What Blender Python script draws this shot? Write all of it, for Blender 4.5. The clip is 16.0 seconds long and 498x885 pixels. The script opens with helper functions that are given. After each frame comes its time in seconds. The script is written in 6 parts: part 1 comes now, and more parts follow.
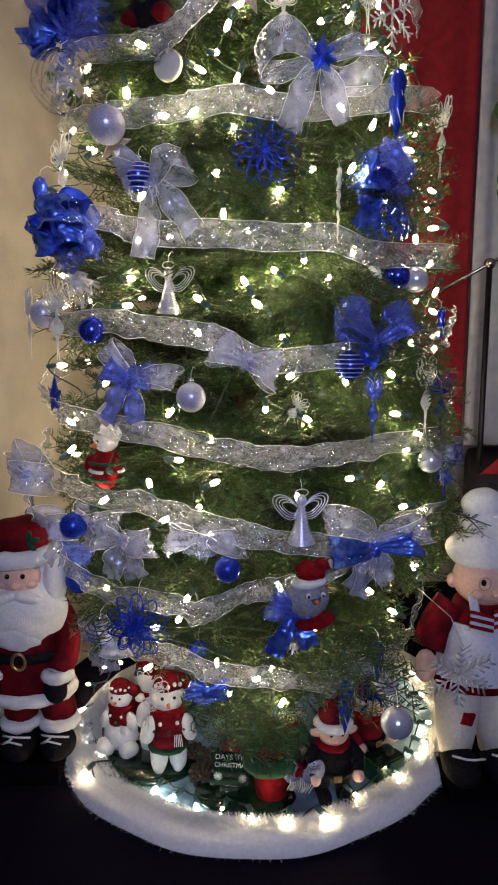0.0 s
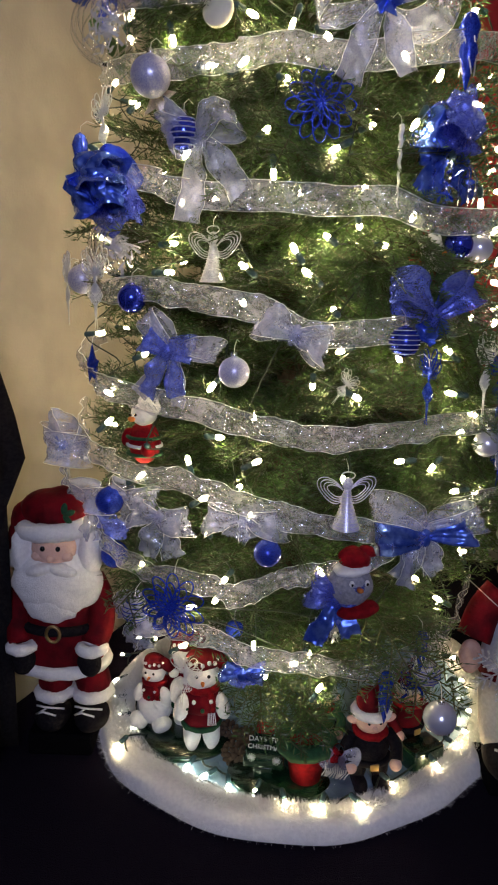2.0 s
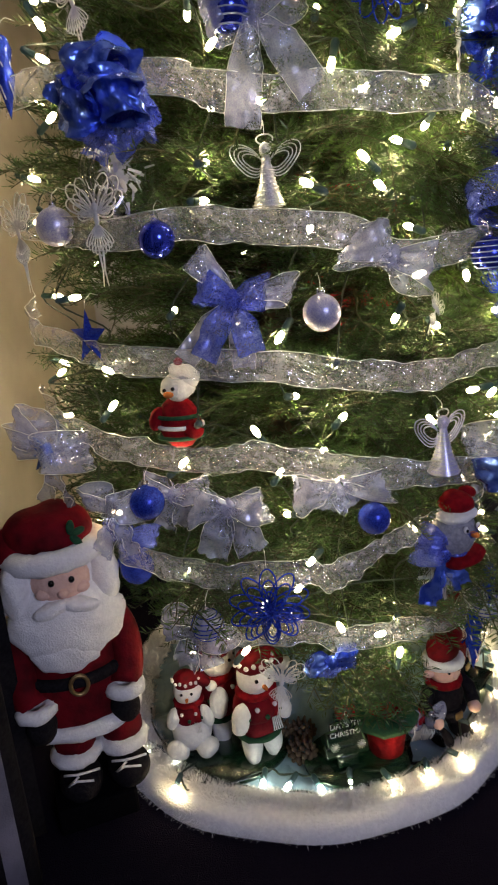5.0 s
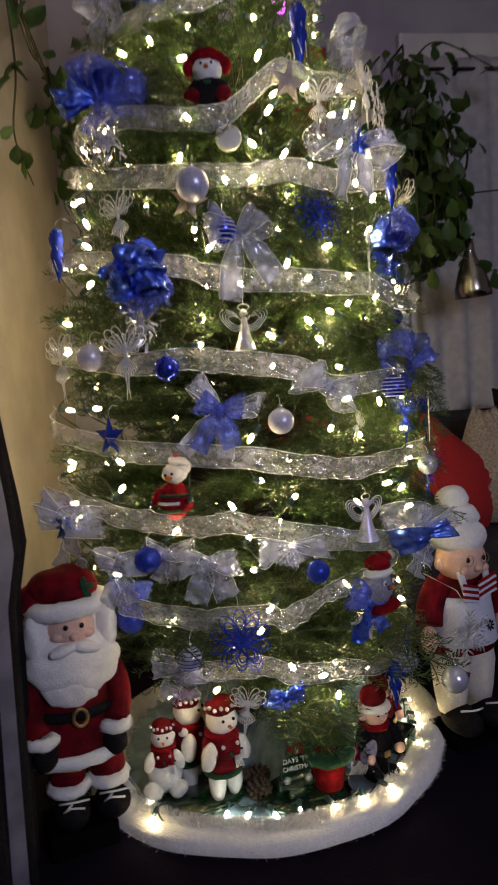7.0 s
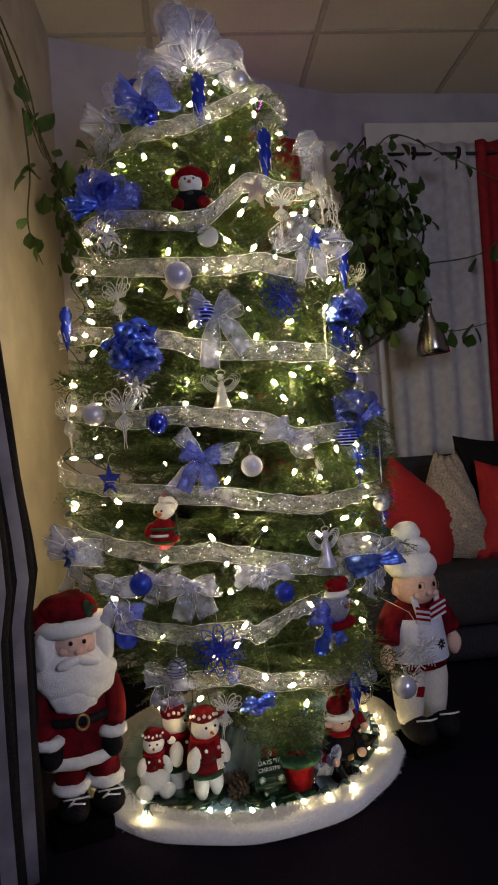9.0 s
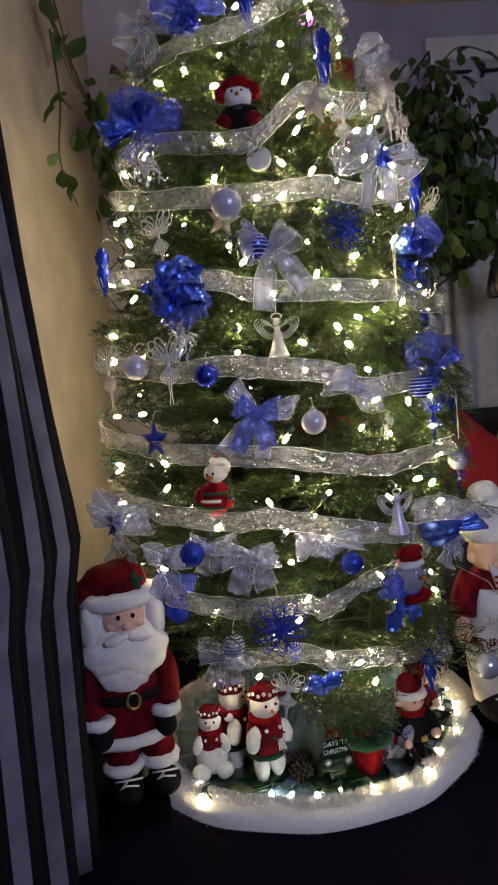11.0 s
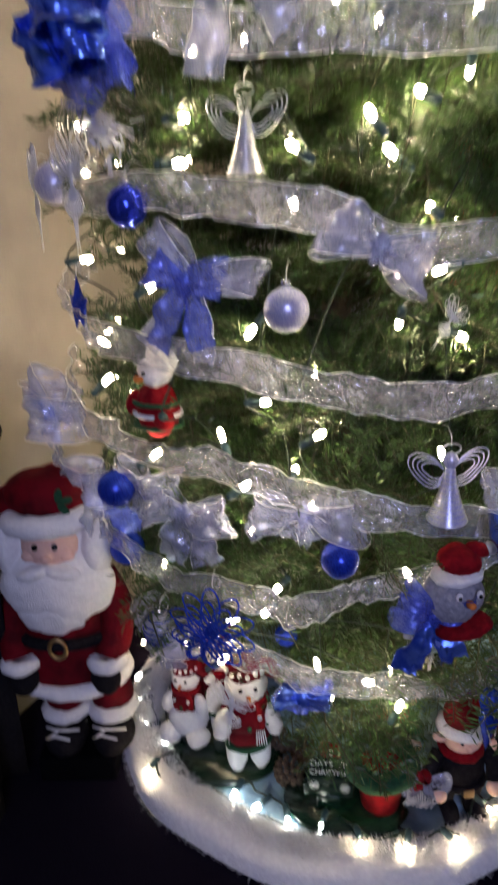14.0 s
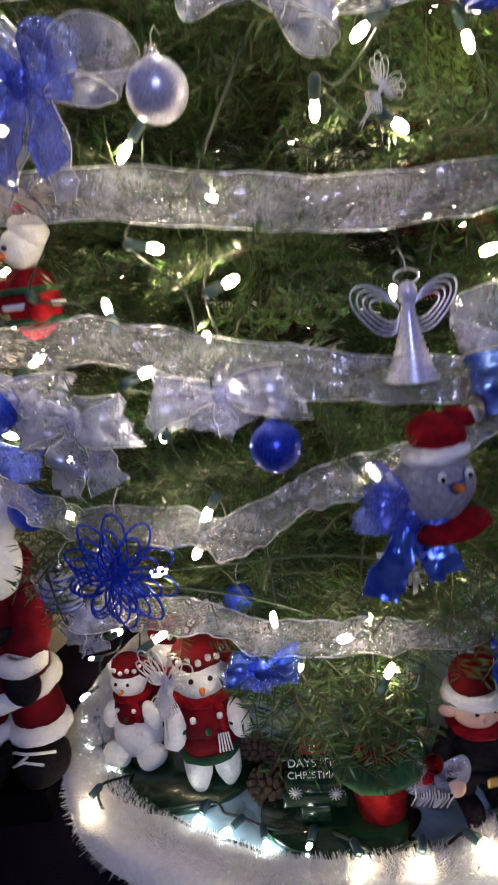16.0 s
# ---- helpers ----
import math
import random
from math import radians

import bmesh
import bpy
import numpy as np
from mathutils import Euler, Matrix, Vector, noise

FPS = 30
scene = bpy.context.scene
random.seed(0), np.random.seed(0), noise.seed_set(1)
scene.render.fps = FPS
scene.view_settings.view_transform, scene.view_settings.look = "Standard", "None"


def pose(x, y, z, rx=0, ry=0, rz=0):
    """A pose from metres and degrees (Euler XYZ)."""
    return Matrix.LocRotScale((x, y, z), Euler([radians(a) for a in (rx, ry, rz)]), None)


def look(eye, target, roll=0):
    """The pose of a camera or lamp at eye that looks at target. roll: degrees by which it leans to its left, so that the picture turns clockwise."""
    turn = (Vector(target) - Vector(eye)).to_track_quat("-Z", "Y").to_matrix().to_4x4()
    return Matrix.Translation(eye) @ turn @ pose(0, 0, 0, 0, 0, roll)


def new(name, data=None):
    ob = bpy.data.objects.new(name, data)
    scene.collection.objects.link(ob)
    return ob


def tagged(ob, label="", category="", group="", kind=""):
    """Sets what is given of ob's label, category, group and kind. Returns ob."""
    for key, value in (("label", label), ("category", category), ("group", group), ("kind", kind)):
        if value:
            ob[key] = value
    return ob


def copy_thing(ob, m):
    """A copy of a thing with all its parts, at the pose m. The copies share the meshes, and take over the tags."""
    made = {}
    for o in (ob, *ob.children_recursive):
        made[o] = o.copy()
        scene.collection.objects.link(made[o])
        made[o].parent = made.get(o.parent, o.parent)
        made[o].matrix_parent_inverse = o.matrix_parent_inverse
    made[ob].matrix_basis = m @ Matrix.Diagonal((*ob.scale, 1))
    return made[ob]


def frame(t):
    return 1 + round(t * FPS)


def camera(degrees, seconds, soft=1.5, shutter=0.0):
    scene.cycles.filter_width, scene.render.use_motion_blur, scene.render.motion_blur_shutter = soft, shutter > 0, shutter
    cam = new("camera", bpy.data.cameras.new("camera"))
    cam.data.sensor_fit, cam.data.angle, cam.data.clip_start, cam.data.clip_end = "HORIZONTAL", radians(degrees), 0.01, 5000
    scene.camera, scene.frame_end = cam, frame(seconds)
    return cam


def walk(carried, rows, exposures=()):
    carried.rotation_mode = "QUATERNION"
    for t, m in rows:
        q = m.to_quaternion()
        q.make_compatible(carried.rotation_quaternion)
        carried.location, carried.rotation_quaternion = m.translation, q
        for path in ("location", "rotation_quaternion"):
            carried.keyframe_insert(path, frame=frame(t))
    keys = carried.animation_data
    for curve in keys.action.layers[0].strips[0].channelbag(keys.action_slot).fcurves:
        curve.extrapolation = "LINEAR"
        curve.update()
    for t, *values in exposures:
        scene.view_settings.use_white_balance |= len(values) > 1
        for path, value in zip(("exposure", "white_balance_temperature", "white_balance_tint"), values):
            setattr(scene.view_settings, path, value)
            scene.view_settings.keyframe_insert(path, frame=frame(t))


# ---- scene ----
cam = camera(40.5, 16.0, soft=1.9, shutter=0.5)
PATH = [
    (0, (0.012, 0.005, 1.028), (-0.004, 1.549, 0.803), 0.2),
    (0.5, (0.012, 0.012, 1.032), (0.015, 1.556, 0.809), -0.2),
    (1, (0.028, 0.016, 1.029), (0.019, 1.561, 0.811), 0.5),
    (1.5, (0.009, 0.042, 1.040), (-0.044, 1.573, 0.747), 1.2),
    (2, (-0.003, 0.073, 1.043), (-0.102, 1.598, 0.735), 1.2),
    (2.5, (-0.027, 0.107, 1.034), (-0.121, 1.626, 0.692), 2.2),
    (3, (-0.090, 0.164, 1.036), (-0.205, 1.683, 0.701), 1.2),
    (5.5, (-0.536, 0.331, 0.996), (-0.027, 1.751, 0.601), -4),
    (6, (-0.568, 0.203, 0.988), (-0.051, 1.657, 0.765), -0.9),
    (6.5, (-0.601, 0.067, 0.979), (-0.068, 1.522, 0.798), -1.2),
    (7, (-0.672, -0.034, 0.977), (-0.097, 1.414, 0.882), -3.3),
    (7.5, (-0.768, -0.133, 0.938), (-0.141, 1.296, 0.933), -4.2),
    (8, (-0.762, -0.216, 0.939), (-0.151, 1.215, 1.044), -3.4),
    (8.5, (-0.724, -0.293, 0.980), (-0.139, 1.152, 1.041), -3),
    (9, (-0.744, -0.313, 0.977), (-0.144, 1.127, 0.990), -3.7),
    (11.5, (-0.656, -0.059, 0.980), (-0.210, 1.427, 0.825), -3.4),
    (12, (-0.534, 0.004, 1.018), (-0.126, 1.493, 0.791), -0.9),
    (12.5, (-0.480, 0.087, 0.992), (-0.083, 1.579, 0.771), -2.3),
    (13, (-0.391, 0.226, 1.045), (0.013, 1.711, 0.792), -3.9),
    (13.5, (-0.240, 0.312, 1.029), (-0.041, 1.837, 0.768), -3.1),
    (14, (-0.099, 0.429, 1.034), (-0.200, 1.906, 0.543), -1.8),
    (14.5, (-0.037, 0.580, 1.016), (-0.175, 1.977, 0.333), -1),
    (15, (0.029, 0.610, 0.977), (-0.160, 2.041, 0.385), -4.4),
    (15.5, (0.032, 0.594, 0.928), (-0.179, 2.051, 0.411), -7),
    (16, (-0.037, 0.589, 0.771), (-0.104, 2.104, 0.405), -7.1),
]
EXPOSURES = [(0, 0.04, 6600, 8), (1, 0.04, 7200, 5), (3, 0.04, 7000, 6), (6, -0.04, 7500, 5), (9, -0.12, 8000, 3), (11.5, -0.04, 6600, 9),
             (12.5, -0.05, 6250, 13), (14, 0.0, 6300, 15), (16, 0.04, 6300, 15)]
walk(cam, [(t, look(eye, target, roll)) for t, eye, target, roll in PATH], EXPOSURES)

# ---- light of the room ----
world = bpy.data.worlds.new("world")
scene.world = world
world.use_nodes = True
world.node_tree.nodes["Background"].inputs[0].default_value = (0.30, 0.32, 0.45, 1)
world.node_tree.nodes["Background"].inputs[1].default_value = 0.005


def area_lamp(name, eye, target, size, watts, colour):
    data = bpy.data.lights.new(name, "AREA")
    data.shape, data.size, data.energy, data.color = "DISK", size, watts, colour
    ob = new(name, data)
    ob.matrix_world = look(eye, target)
    return ob


ROOM_GLOW, BULB_GLOW = 31.0, 140.0
area_lamp("room_light", (0.2, -1.5, 1.65), (0.0, 1.7, 0.7), 0.8, ROOM_GLOW, (0.60, 0.64, 1.0))

# ---- plan ----
AXIS = Vector((-0.01, 1.70, 0.0))          # trunk
CEIL = 2.90
PROFILE = ((0, .30), (.3, .38), (.45, .435), (.6, .46), (.75, .468), (.9, .467), (1.05, .465), (1.2, .46), (1.4, .445),
           (1.55, .405), (1.75, .355), (2.0, .25), (2.15, .15), (2.3, .03))
LEFT_CORNER, RIGHT_CORNER = Vector((-0.303, 2.80)), Vector((1.22, 2.88))
LEFT_WAY, RIGHT_WAY = Vector((-0.33, -0.944)).normalized(), Vector((0.963, -0.27)).normalized()


def radius(z):
    return float(np.interp(z, [a for a, b in PROFILE], [b for a, b in PROFILE]))


def on_tree(az, z, out=0.0):
    """A place on the tree's outside: degrees round the trunk from the front, height, metres outwards."""
    a, r = radians(az), radius(z) + out
    return Vector((AXIS.x + r * math.sin(a), AXIS.y - r * math.cos(a), z))


def hung(az, z, out=0.0, rx=0, ry=0, turn=0):
    p = on_tree(az, z, out)
    return pose(p.x, p.y, p.z, rx, ry, az + turn)


# ---- materials ----
def material(name, colour, rough=0.6, metal=0.0, second=None, scale=40.0, bump=0.0, bump_scale=None, island=0.0, sheen=0.0,
             see=0.0, glow=0.0, coat=0.0, detail=4.0, translucent=0.0, per_object=0.0, voronoi=False, big=0.0, spec=0.5,
             see_var=0.0, see_scale=55.0, crease=0.0, crease_scale=30.0):
    m = bpy.data.materials.new(name)
    m.use_nodes = True
    nt = m.node_tree
    n, l = nt.nodes, nt.links
    p, out = n["Principled BSDF"], n["Material Output"]
    p.inputs["Roughness"].default_value, p.inputs["Metallic"].default_value = rough, metal
    p.inputs["Coat Weight"].default_value = coat
    p.inputs["Specular IOR Level"].default_value = spec
    p.inputs["Sheen Weight"].default_value = sheen
    co = n.new("ShaderNodeTexCoord")
    last = None
    if second or bump:
        if voronoi:
            tex = n.new("ShaderNodeTexVoronoi")
            fac = tex.outputs["Color"]
        else:
            tex = n.new("ShaderNodeTexNoise")
            tex.inputs["Detail"].default_value = detail
            fac = tex.outputs["Fac"]
        tex.inputs["Scale"].default_value = scale
        l.new(co.outputs["Object"], tex.inputs["Vector"])
    mix = n.new("ShaderNodeMix")
    mix.data_type = "RGBA"
    mix.inputs[6].default_value = (*colour, 1)
    mix.inputs[7].default_value = (*(second or colour), 1)
    mix.inputs[0].default_value = 0
    if second:
        ramp = n.new("ShaderNodeMapRange")
        ramp.inputs[1].default_value, ramp.inputs[2].default_value = (0.2, 0.9) if voronoi else (0.38, 0.62)
        l.new(fac, ramp.inputs[0])
        l.new(ramp.outputs[0], mix.inputs[0])
    last = mix.outputs[2]
    if island or per_object or big:
        hsv = n.new("ShaderNodeHueSaturation")
        l.new(last, hsv.inputs["Color"])
        mr = n.new("ShaderNodeMapRange")
        k = island or per_object or big
        mr.inputs[3].default_value, mr.inputs[4].default_value = 1 - k, 1 + k
        if island:
            l.new(n.new("ShaderNodeNewGeometry").outputs["Random Per Island"], mr.inputs[0])
        elif per_object:
            l.new(n.new("ShaderNodeObjectInfo").outputs["Random"], mr.inputs[0])
        else:
            nz = n.new("ShaderNodeTexNoise")
            nz.inputs["Scale"].default_value = 2.3
            nz.inputs["Detail"].default_value = 5
            l.new(co.outputs["Object"], nz.inputs["Vector"])
            l.new(nz.outputs["Fac"], mr.inputs[0])
        l.new(mr.outputs[0], hsv.inputs["Value"])
        last = hsv.outputs[0]
    l.new(last, p.inputs["Base Color"])
    if bump:
        b = n.new("ShaderNodeBump")
        b.inputs["Strength"].default_value, b.inputs["Distance"].default_value = bump, 0.004
        src = fac
        if bump_scale:
            t2 = n.new("ShaderNodeTexNoise")
            t2.inputs["Scale"].default_value, t2.inputs["Detail"].default_value = bump_scale, 3
            l.new(co.outputs["Object"], t2.inputs["Vector"])
            src = t2.outputs["Fac"]
        l.new(src, b.inputs["Height"])
        l.new(b.outputs[0], p.inputs["Normal"])
    if crease:
        vo = n.new("ShaderNodeTexVoronoi")
        vo.feature = "DISTANCE_TO_EDGE"
        vo.inputs["Scale"].default_value = crease_scale
        l.new(co.outputs["Object"], vo.inputs["Vector"])
        b2 = n.new("ShaderNodeBump")
        b2.inputs["Strength"].default_value, b2.inputs["Distance"].default_value = crease, 0.02
        l.new(vo.outputs["Distance"], b2.inputs["Height"])
        if p.inputs["Normal"].links:
            l.new(p.inputs["Normal"].links[0].from_socket, b2.inputs["Normal"])
        l.new(b2.outputs[0], p.inputs["Normal"])
    shader = p.outputs[0]
    if translucent:
        tr = n.new("ShaderNodeBsdfTranslucent")
        l.new(last, tr.inputs["Color"])
        mx = n.new("ShaderNodeMixShader")
        mx.inputs[0].default_value = translucent
        l.new(shader, mx.inputs[1]), l.new(tr.outputs[0], mx.inputs[2])
        shader = mx.outputs[0]
    if see:
        tp = n.new("ShaderNodeBsdfTransparent")
        mx = n.new("ShaderNodeMixShader")
        mx.inputs[0].default_value = see
        if see_var:
            nz = n.new("ShaderNodeTexNoise")
            nz.inputs["Scale"].default_value, nz.inputs["Detail"].default_value = see_scale, 4
            nz.inputs["Distortion"].default_value = 0.8
            l.new(co.outputs["Object"], nz.inputs["Vector"])
            mr = n.new("ShaderNodeMapRange")
            mr.inputs[1].default_value, mr.inputs[2].default_value = 0.36, 0.64
            mr.inputs[3].default_value, mr.inputs[4].default_value = see - see_var, min(1, see + see_var)
            l.new(nz.outputs["Fac"], mr.inputs[0])
            l.new(mr.outputs[0], mx.inputs[0])
        l.new(shader, mx.inputs[1]), l.new(tp.outputs[0], mx.inputs[2])
        shader = mx.outputs[0]
    if glow:
        p.inputs["Emission Color"].default_value = (*colour, 1)
        p.inputs["Emission Strength"].default_value = glow
    l.new(shader, out.inputs["Surface"])
    return m


NEEDLE = material("fir_needles", (0.020, 0.050, 0.012), 0.36, second=(0.050, 0.100, 0.024), scale=6, island=0.5, translucent=0.10, spec=0.4)
# tips coloured lighter than the inner needles, to stand out against them
NEEDLE_TIP = material("lighter_fir_needles", (0.034, 0.075, 0.018), 0.36, second=(0.070, 0.125, 0.030), scale=5, island=0.35, translucent=0.12, spec=0.4)
BARK = material("fir_bark", (0.10, 0.065, 0.04), 0.9, second=(0.05, 0.032, 0.02), scale=60, bump=0.6)
TWIG = material("fir_twig", (0.055, 0.050, 0.025), 0.85, second=(0.035, 0.045, 0.018), scale=80)
CABLE = material("green_cable", (0.008, 0.02, 0.012), 0.5)
SOCKET = material("teal_socket", (0.015, 0.05, 0.06), 0.5)
BLACK_BOX = material("matt_black_card", (0.002, 0.002, 0.0025), 0.95, second=(0.003, 0.003, 0.004), scale=90, spec=0.03)
BULB = material("warm_white_bulb", (1.0, 0.81, 0.50), 0.3, glow=BULB_GLOW)
COOL_BULB = material("cool_white_bulb", (0.95, 1.0, 0.86), 0.3, glow=BULB_GLOW * 0.22)
SILVER_RIBBON = material("sheer_silver_ribbon", (0.62, 0.64, 0.82), 0.14, 0.45, second=(0.88, 0.89, 1.0), scale=700, bump=0.8, bump_scale=70,
                         voronoi=True, see=0.58, see_var=0.06, see_scale=22, crease=0.55, crease_scale=52, translucent=0.25, spec=0.9)
# silver tinted lilac-blue: the cast of the room light is put into the colour
SILVER_BOW = material("sheer_silver_bow", (0.46, 0.51, 0.82), 0.14, 0.4, second=(0.68, 0.72, 0.98), scale=700, bump=0.5, bump_scale=90,
                      voronoi=True, see=0.50, see_var=0.08, see_scale=22, crease=0.45, crease_scale=40, translucent=0.25, spec=0.9)
BLUE_BOW = material("sheer_blue_ribbon", (0.06, 0.10, 0.66), 0.18, 0.45, second=(0.24, 0.32, 1.0), scale=800, bump=0.6, bump_scale=110,
                    voronoi=True, see=0.30, see_var=0.08, see_scale=22, crease=0.4, crease_scale=30, translucent=0.2)
BLUE_FOIL = material("blue_foil_ribbon", (0.06, 0.14, 0.74), 0.21, 0.7, second=(0.18, 0.32, 1.0), scale=60, bump=0.5, bump_scale=90,
                     crease=0.4, crease_scale=20)
WIRE = material("silver_wire", (0.75, 0.76, 0.8), 0.3, 0.9)
LILAC_GLITTER = material("lilac_glitter", (0.48, 0.48, 0.80), 0.3, 0.4, second=(0.86, 0.86, 1.0), scale=700, bump=0.9, voronoi=True)
BLUE_GLITTER = material("blue_glitter", (0.008, 0.022, 0.36), 0.26, 0.45, second=(0.03, 0.10, 0.80), scale=700, bump=0.9, voronoi=True)
SILVER_GLITTER = material("silver_glitter", (0.58, 0.58, 0.66), 0.3, 0.6, second=(0.95, 0.95, 0.98), scale=520, bump=0.9, voronoi=True)
BLUE_SHINE = material("shiny_blue", (0.03, 0.05, 0.55), 0.16, 0.75, second=(0.045, 0.08, 0.66), scale=15)
SILVER_SHINE = material("pearl_silver", (0.74, 0.76, 0.88), 0.22, 0.55, second=(0.66, 0.68, 0.84), scale=10)
CAP = material("silver_cap", (0.8, 0.8, 0.82), 0.25, 1.0)
CREAM = material("cream_disc", (0.80, 0.77, 0.66), 0.6, second=(0.72, 0.68, 0.58), scale=50, bump=0.3)
LACE = material("white_lace", (0.86, 0.85, 0.80), 0.6, second=(0.74, 0.73, 0.70), scale=300, bump=0.4)
STRAW = material("champagne_glitter", (0.55, 0.46, 0.40), 0.35, 0.4, second=(0.85, 0.74, 0.66), scale=500, bump=0.8, voronoi=True)
CLEAR = bpy.data.materials.new("clear_plastic")
CLEAR.use_nodes = True
_p = CLEAR.node_tree.nodes["Principled BSDF"]
_p.inputs["Base Color"].default_value = (0.93, 0.94, 1, 1)
_p.inputs["Roughness"].default_value = 0.04
_p.inputs["Transmission Weight"].default_value = 1.0
_p.inputs["IOR"].default_value = 1.12
VELVET = material("red_velvet", (0.16, 0.002, 0.008), 0.8, second=(0.065, 0.001, 0.004), scale=18, bump=0.35, bump_scale=90, spec=0.15)
RED_FELT = material("red_felt", (0.27, 0.005, 0.010), 0.9, second=(0.17, 0.003, 0.007), scale=90, bump=0.5, spec=0.15)
WHITE_FUR = material("white_plush", (0.88, 0.87, 0.87), 0.95, second=(0.80, 0.79, 0.80), scale=110, bump=0.5, bump_scale=260, sheen=0.1)
SKIN = material("peach_cloth", (0.78, 0.52, 0.43), 0.85, second=(0.72, 0.45, 0.36), scale=120, bump=0.3)
BLACK_CLOTH = material("black_cloth", (0.007, 0.006, 0.008), 0.85, second=(0.012, 0.011, 0.013), scale=140, bump=0.5, spec=0.1)
BEAD = material("black_bead", (0.006, 0.006, 0.006), 0.2)
GOLD = material("brass", (0.52, 0.36, 0.16), 0.4, 0.85, second=(0.42, 0.28, 0.12), scale=60)
GREEN_FELT = material("green_felt", (0.012, 0.085, 0.03), 0.9, second=(0.008, 0.055, 0.02), scale=120, bump=0.5)
GREY_KNIT = material("grey_knit", (0.34, 0.34, 0.39), 0.9, second=(0.24, 0.24, 0.29), scale=160, bump=0.8)
ORANGE = material("orange_felt", (0.65, 0.2, 0.04), 0.9, second=(0.5, 0.14, 0.03), scale=100)
SATIN = material("blue_satin", (0.24, 0.36, 0.48), 0.26, 0.15, second=(0.36, 0.50, 0.62), scale=12, bump=0.9, bump_scale=18, crease=0.8, crease_scale=11)
CARPET = material("black_carpet", (0.004, 0.003, 0.008), 0.95, second=(0.008, 0.006, 0.014), scale=350, bump=1.0, big=0.3, spec=0.05)
WALL_BEIGE = material("beige_wall", (0.43, 0.38, 0.315), 0.8, second=(0.37, 0.325, 0.27), scale=7, bump=0.25, bump_scale=140, big=0.12)
WALL_LILAC = material("lilac_grey_wall", (0.40, 0.38, 0.46), 0.8, second=(0.35, 0.33, 0.41), scale=7, bump=0.25, bump_scale=140, big=0.12)
TILE = material("ceiling_tile", (0.66, 0.60, 0.50), 0.9, second=(0.58, 0.52, 0.43), scale=240, bump=0.6, big=0.15)
TILE_BAR = material("ceiling_bar", (0.46, 0.41, 0.34), 0.6, second=(0.40, 0.36, 0.30), scale=30)
WHITE_CURTAIN = material("white_curtain", (0.66, 0.65, 0.68), 0.85, second=(0.56, 0.55, 0.60), scale=26, bump=0.4, bump_scale=500, translucent=0.2)
RED_CURTAIN = material("red_curtain", (0.34, 0.010, 0.018), 0.85, second=(0.25, 0.006, 0.012), scale=30, bump=0.4, bump_scale=500)
GREY_CURTAIN = material("grey_striped_curtain", (0.21, 0.20, 0.25), 0.85, second=(0.14, 0.135, 0.17), scale=12, bump=0.4, bump_scale=400, spec=0.1)
BLACK_IRON = material("black_iron", (0.015, 0.014, 0.016), 0.4, 0.6, second=(0.03, 0.028, 0.03), scale=80)
CHROME = material("brushed_nickel", (0.55, 0.52, 0.47), 0.22, 1.0, second=(0.47, 0.44, 0.4), scale=120)
LEAF = material("pothos_leaf", (0.028, 0.072, 0.016), 0.4, second=(0.06, 0.115, 0.026), scale=14, per_object=0.35, translucent=0.15)
STEM = material("vine_stem", (0.05, 0.045, 0.025), 0.7, second=(0.08, 0.08, 0.03), scale=60)
SOFA = material("charcoal_sofa", (0.022, 0.021, 0.027), 0.85, second=(0.034, 0.032, 0.04), scale=120, bump=0.6, spec=0.15)
RED_CUSHION = material("red_cushion", (0.40, 0.014, 0.018), 0.85, second=(0.32, 0.010, 0.014), scale=130, bump=0.5)
BEIGE_KNIT = material("beige_knit", (0.44, 0.37, 0.30), 0.9, second=(0.26, 0.21, 0.17), scale=110, bump=0.9)
WHITE_PAINT = material("white_paint", (0.70, 0.69, 0.70), 0.5, second=(0.62, 0.61, 0.62), scale=12, bump=0.15)
PURPLE = material("violet_lamp", (0.55, 0.08, 0.9), 0.3, glow=12.0)


# ---- building blocks ----
def mesh_of(name, bm, materials, smooth=True):
    me = bpy.data.meshes.new(name)
    bm.to_mesh(me)
    bm.free()
    for m in materials if isinstance(materials, (list, tuple)) else [materials]:
        me.materials.append(m)
    if smooth:
        me.polygons.foreach_set("use_smooth", [True] * len(me.polygons))
    return me


def part(name, bm, mat, parent, label="", smooth=True):
    ob = new(name, mesh_of(name, bm, mat, smooth))
    ob.parent = parent
    return tagged(ob, label)


def shared(name, me, parent, m, label=""):
    ob = new(name, me)
    ob.parent = parent
    ob.matrix_basis = m
    return tagged(ob, label)


def thing(name, m, label, category, group="", kind=""):
    ob = new(name)
    ob.empty_display_size = 0.02
    ob.matrix_basis = m
    return tagged(ob, label, category, group, kind)


def solo(name, bm, mats, m, label, category, group="", kind="", smooth=True):
    ob = new(name, mesh_of(name, bm, mats, smooth))
    ob.matrix_basis = m
    return tagged(ob, label, category, group, kind)


def box(bm, size, m, bevel=0.0, mi=0):
    made = bmesh.ops.create_cube(bm, size=1, matrix=m @ Matrix.Diagonal((*size, 1)))
    faces = {f for v in made["verts"] for f in v.link_faces}
    for f in faces:
        f.material_index = mi
    if bevel:
        edges = list({e for f in faces for e in f.edges})
        res = bmesh.ops.bevel(bm, geom=edges, offset=bevel, segments=2, affect="EDGES", profile=0.6)
        for f in res["faces"]:
            f.material_index = mi


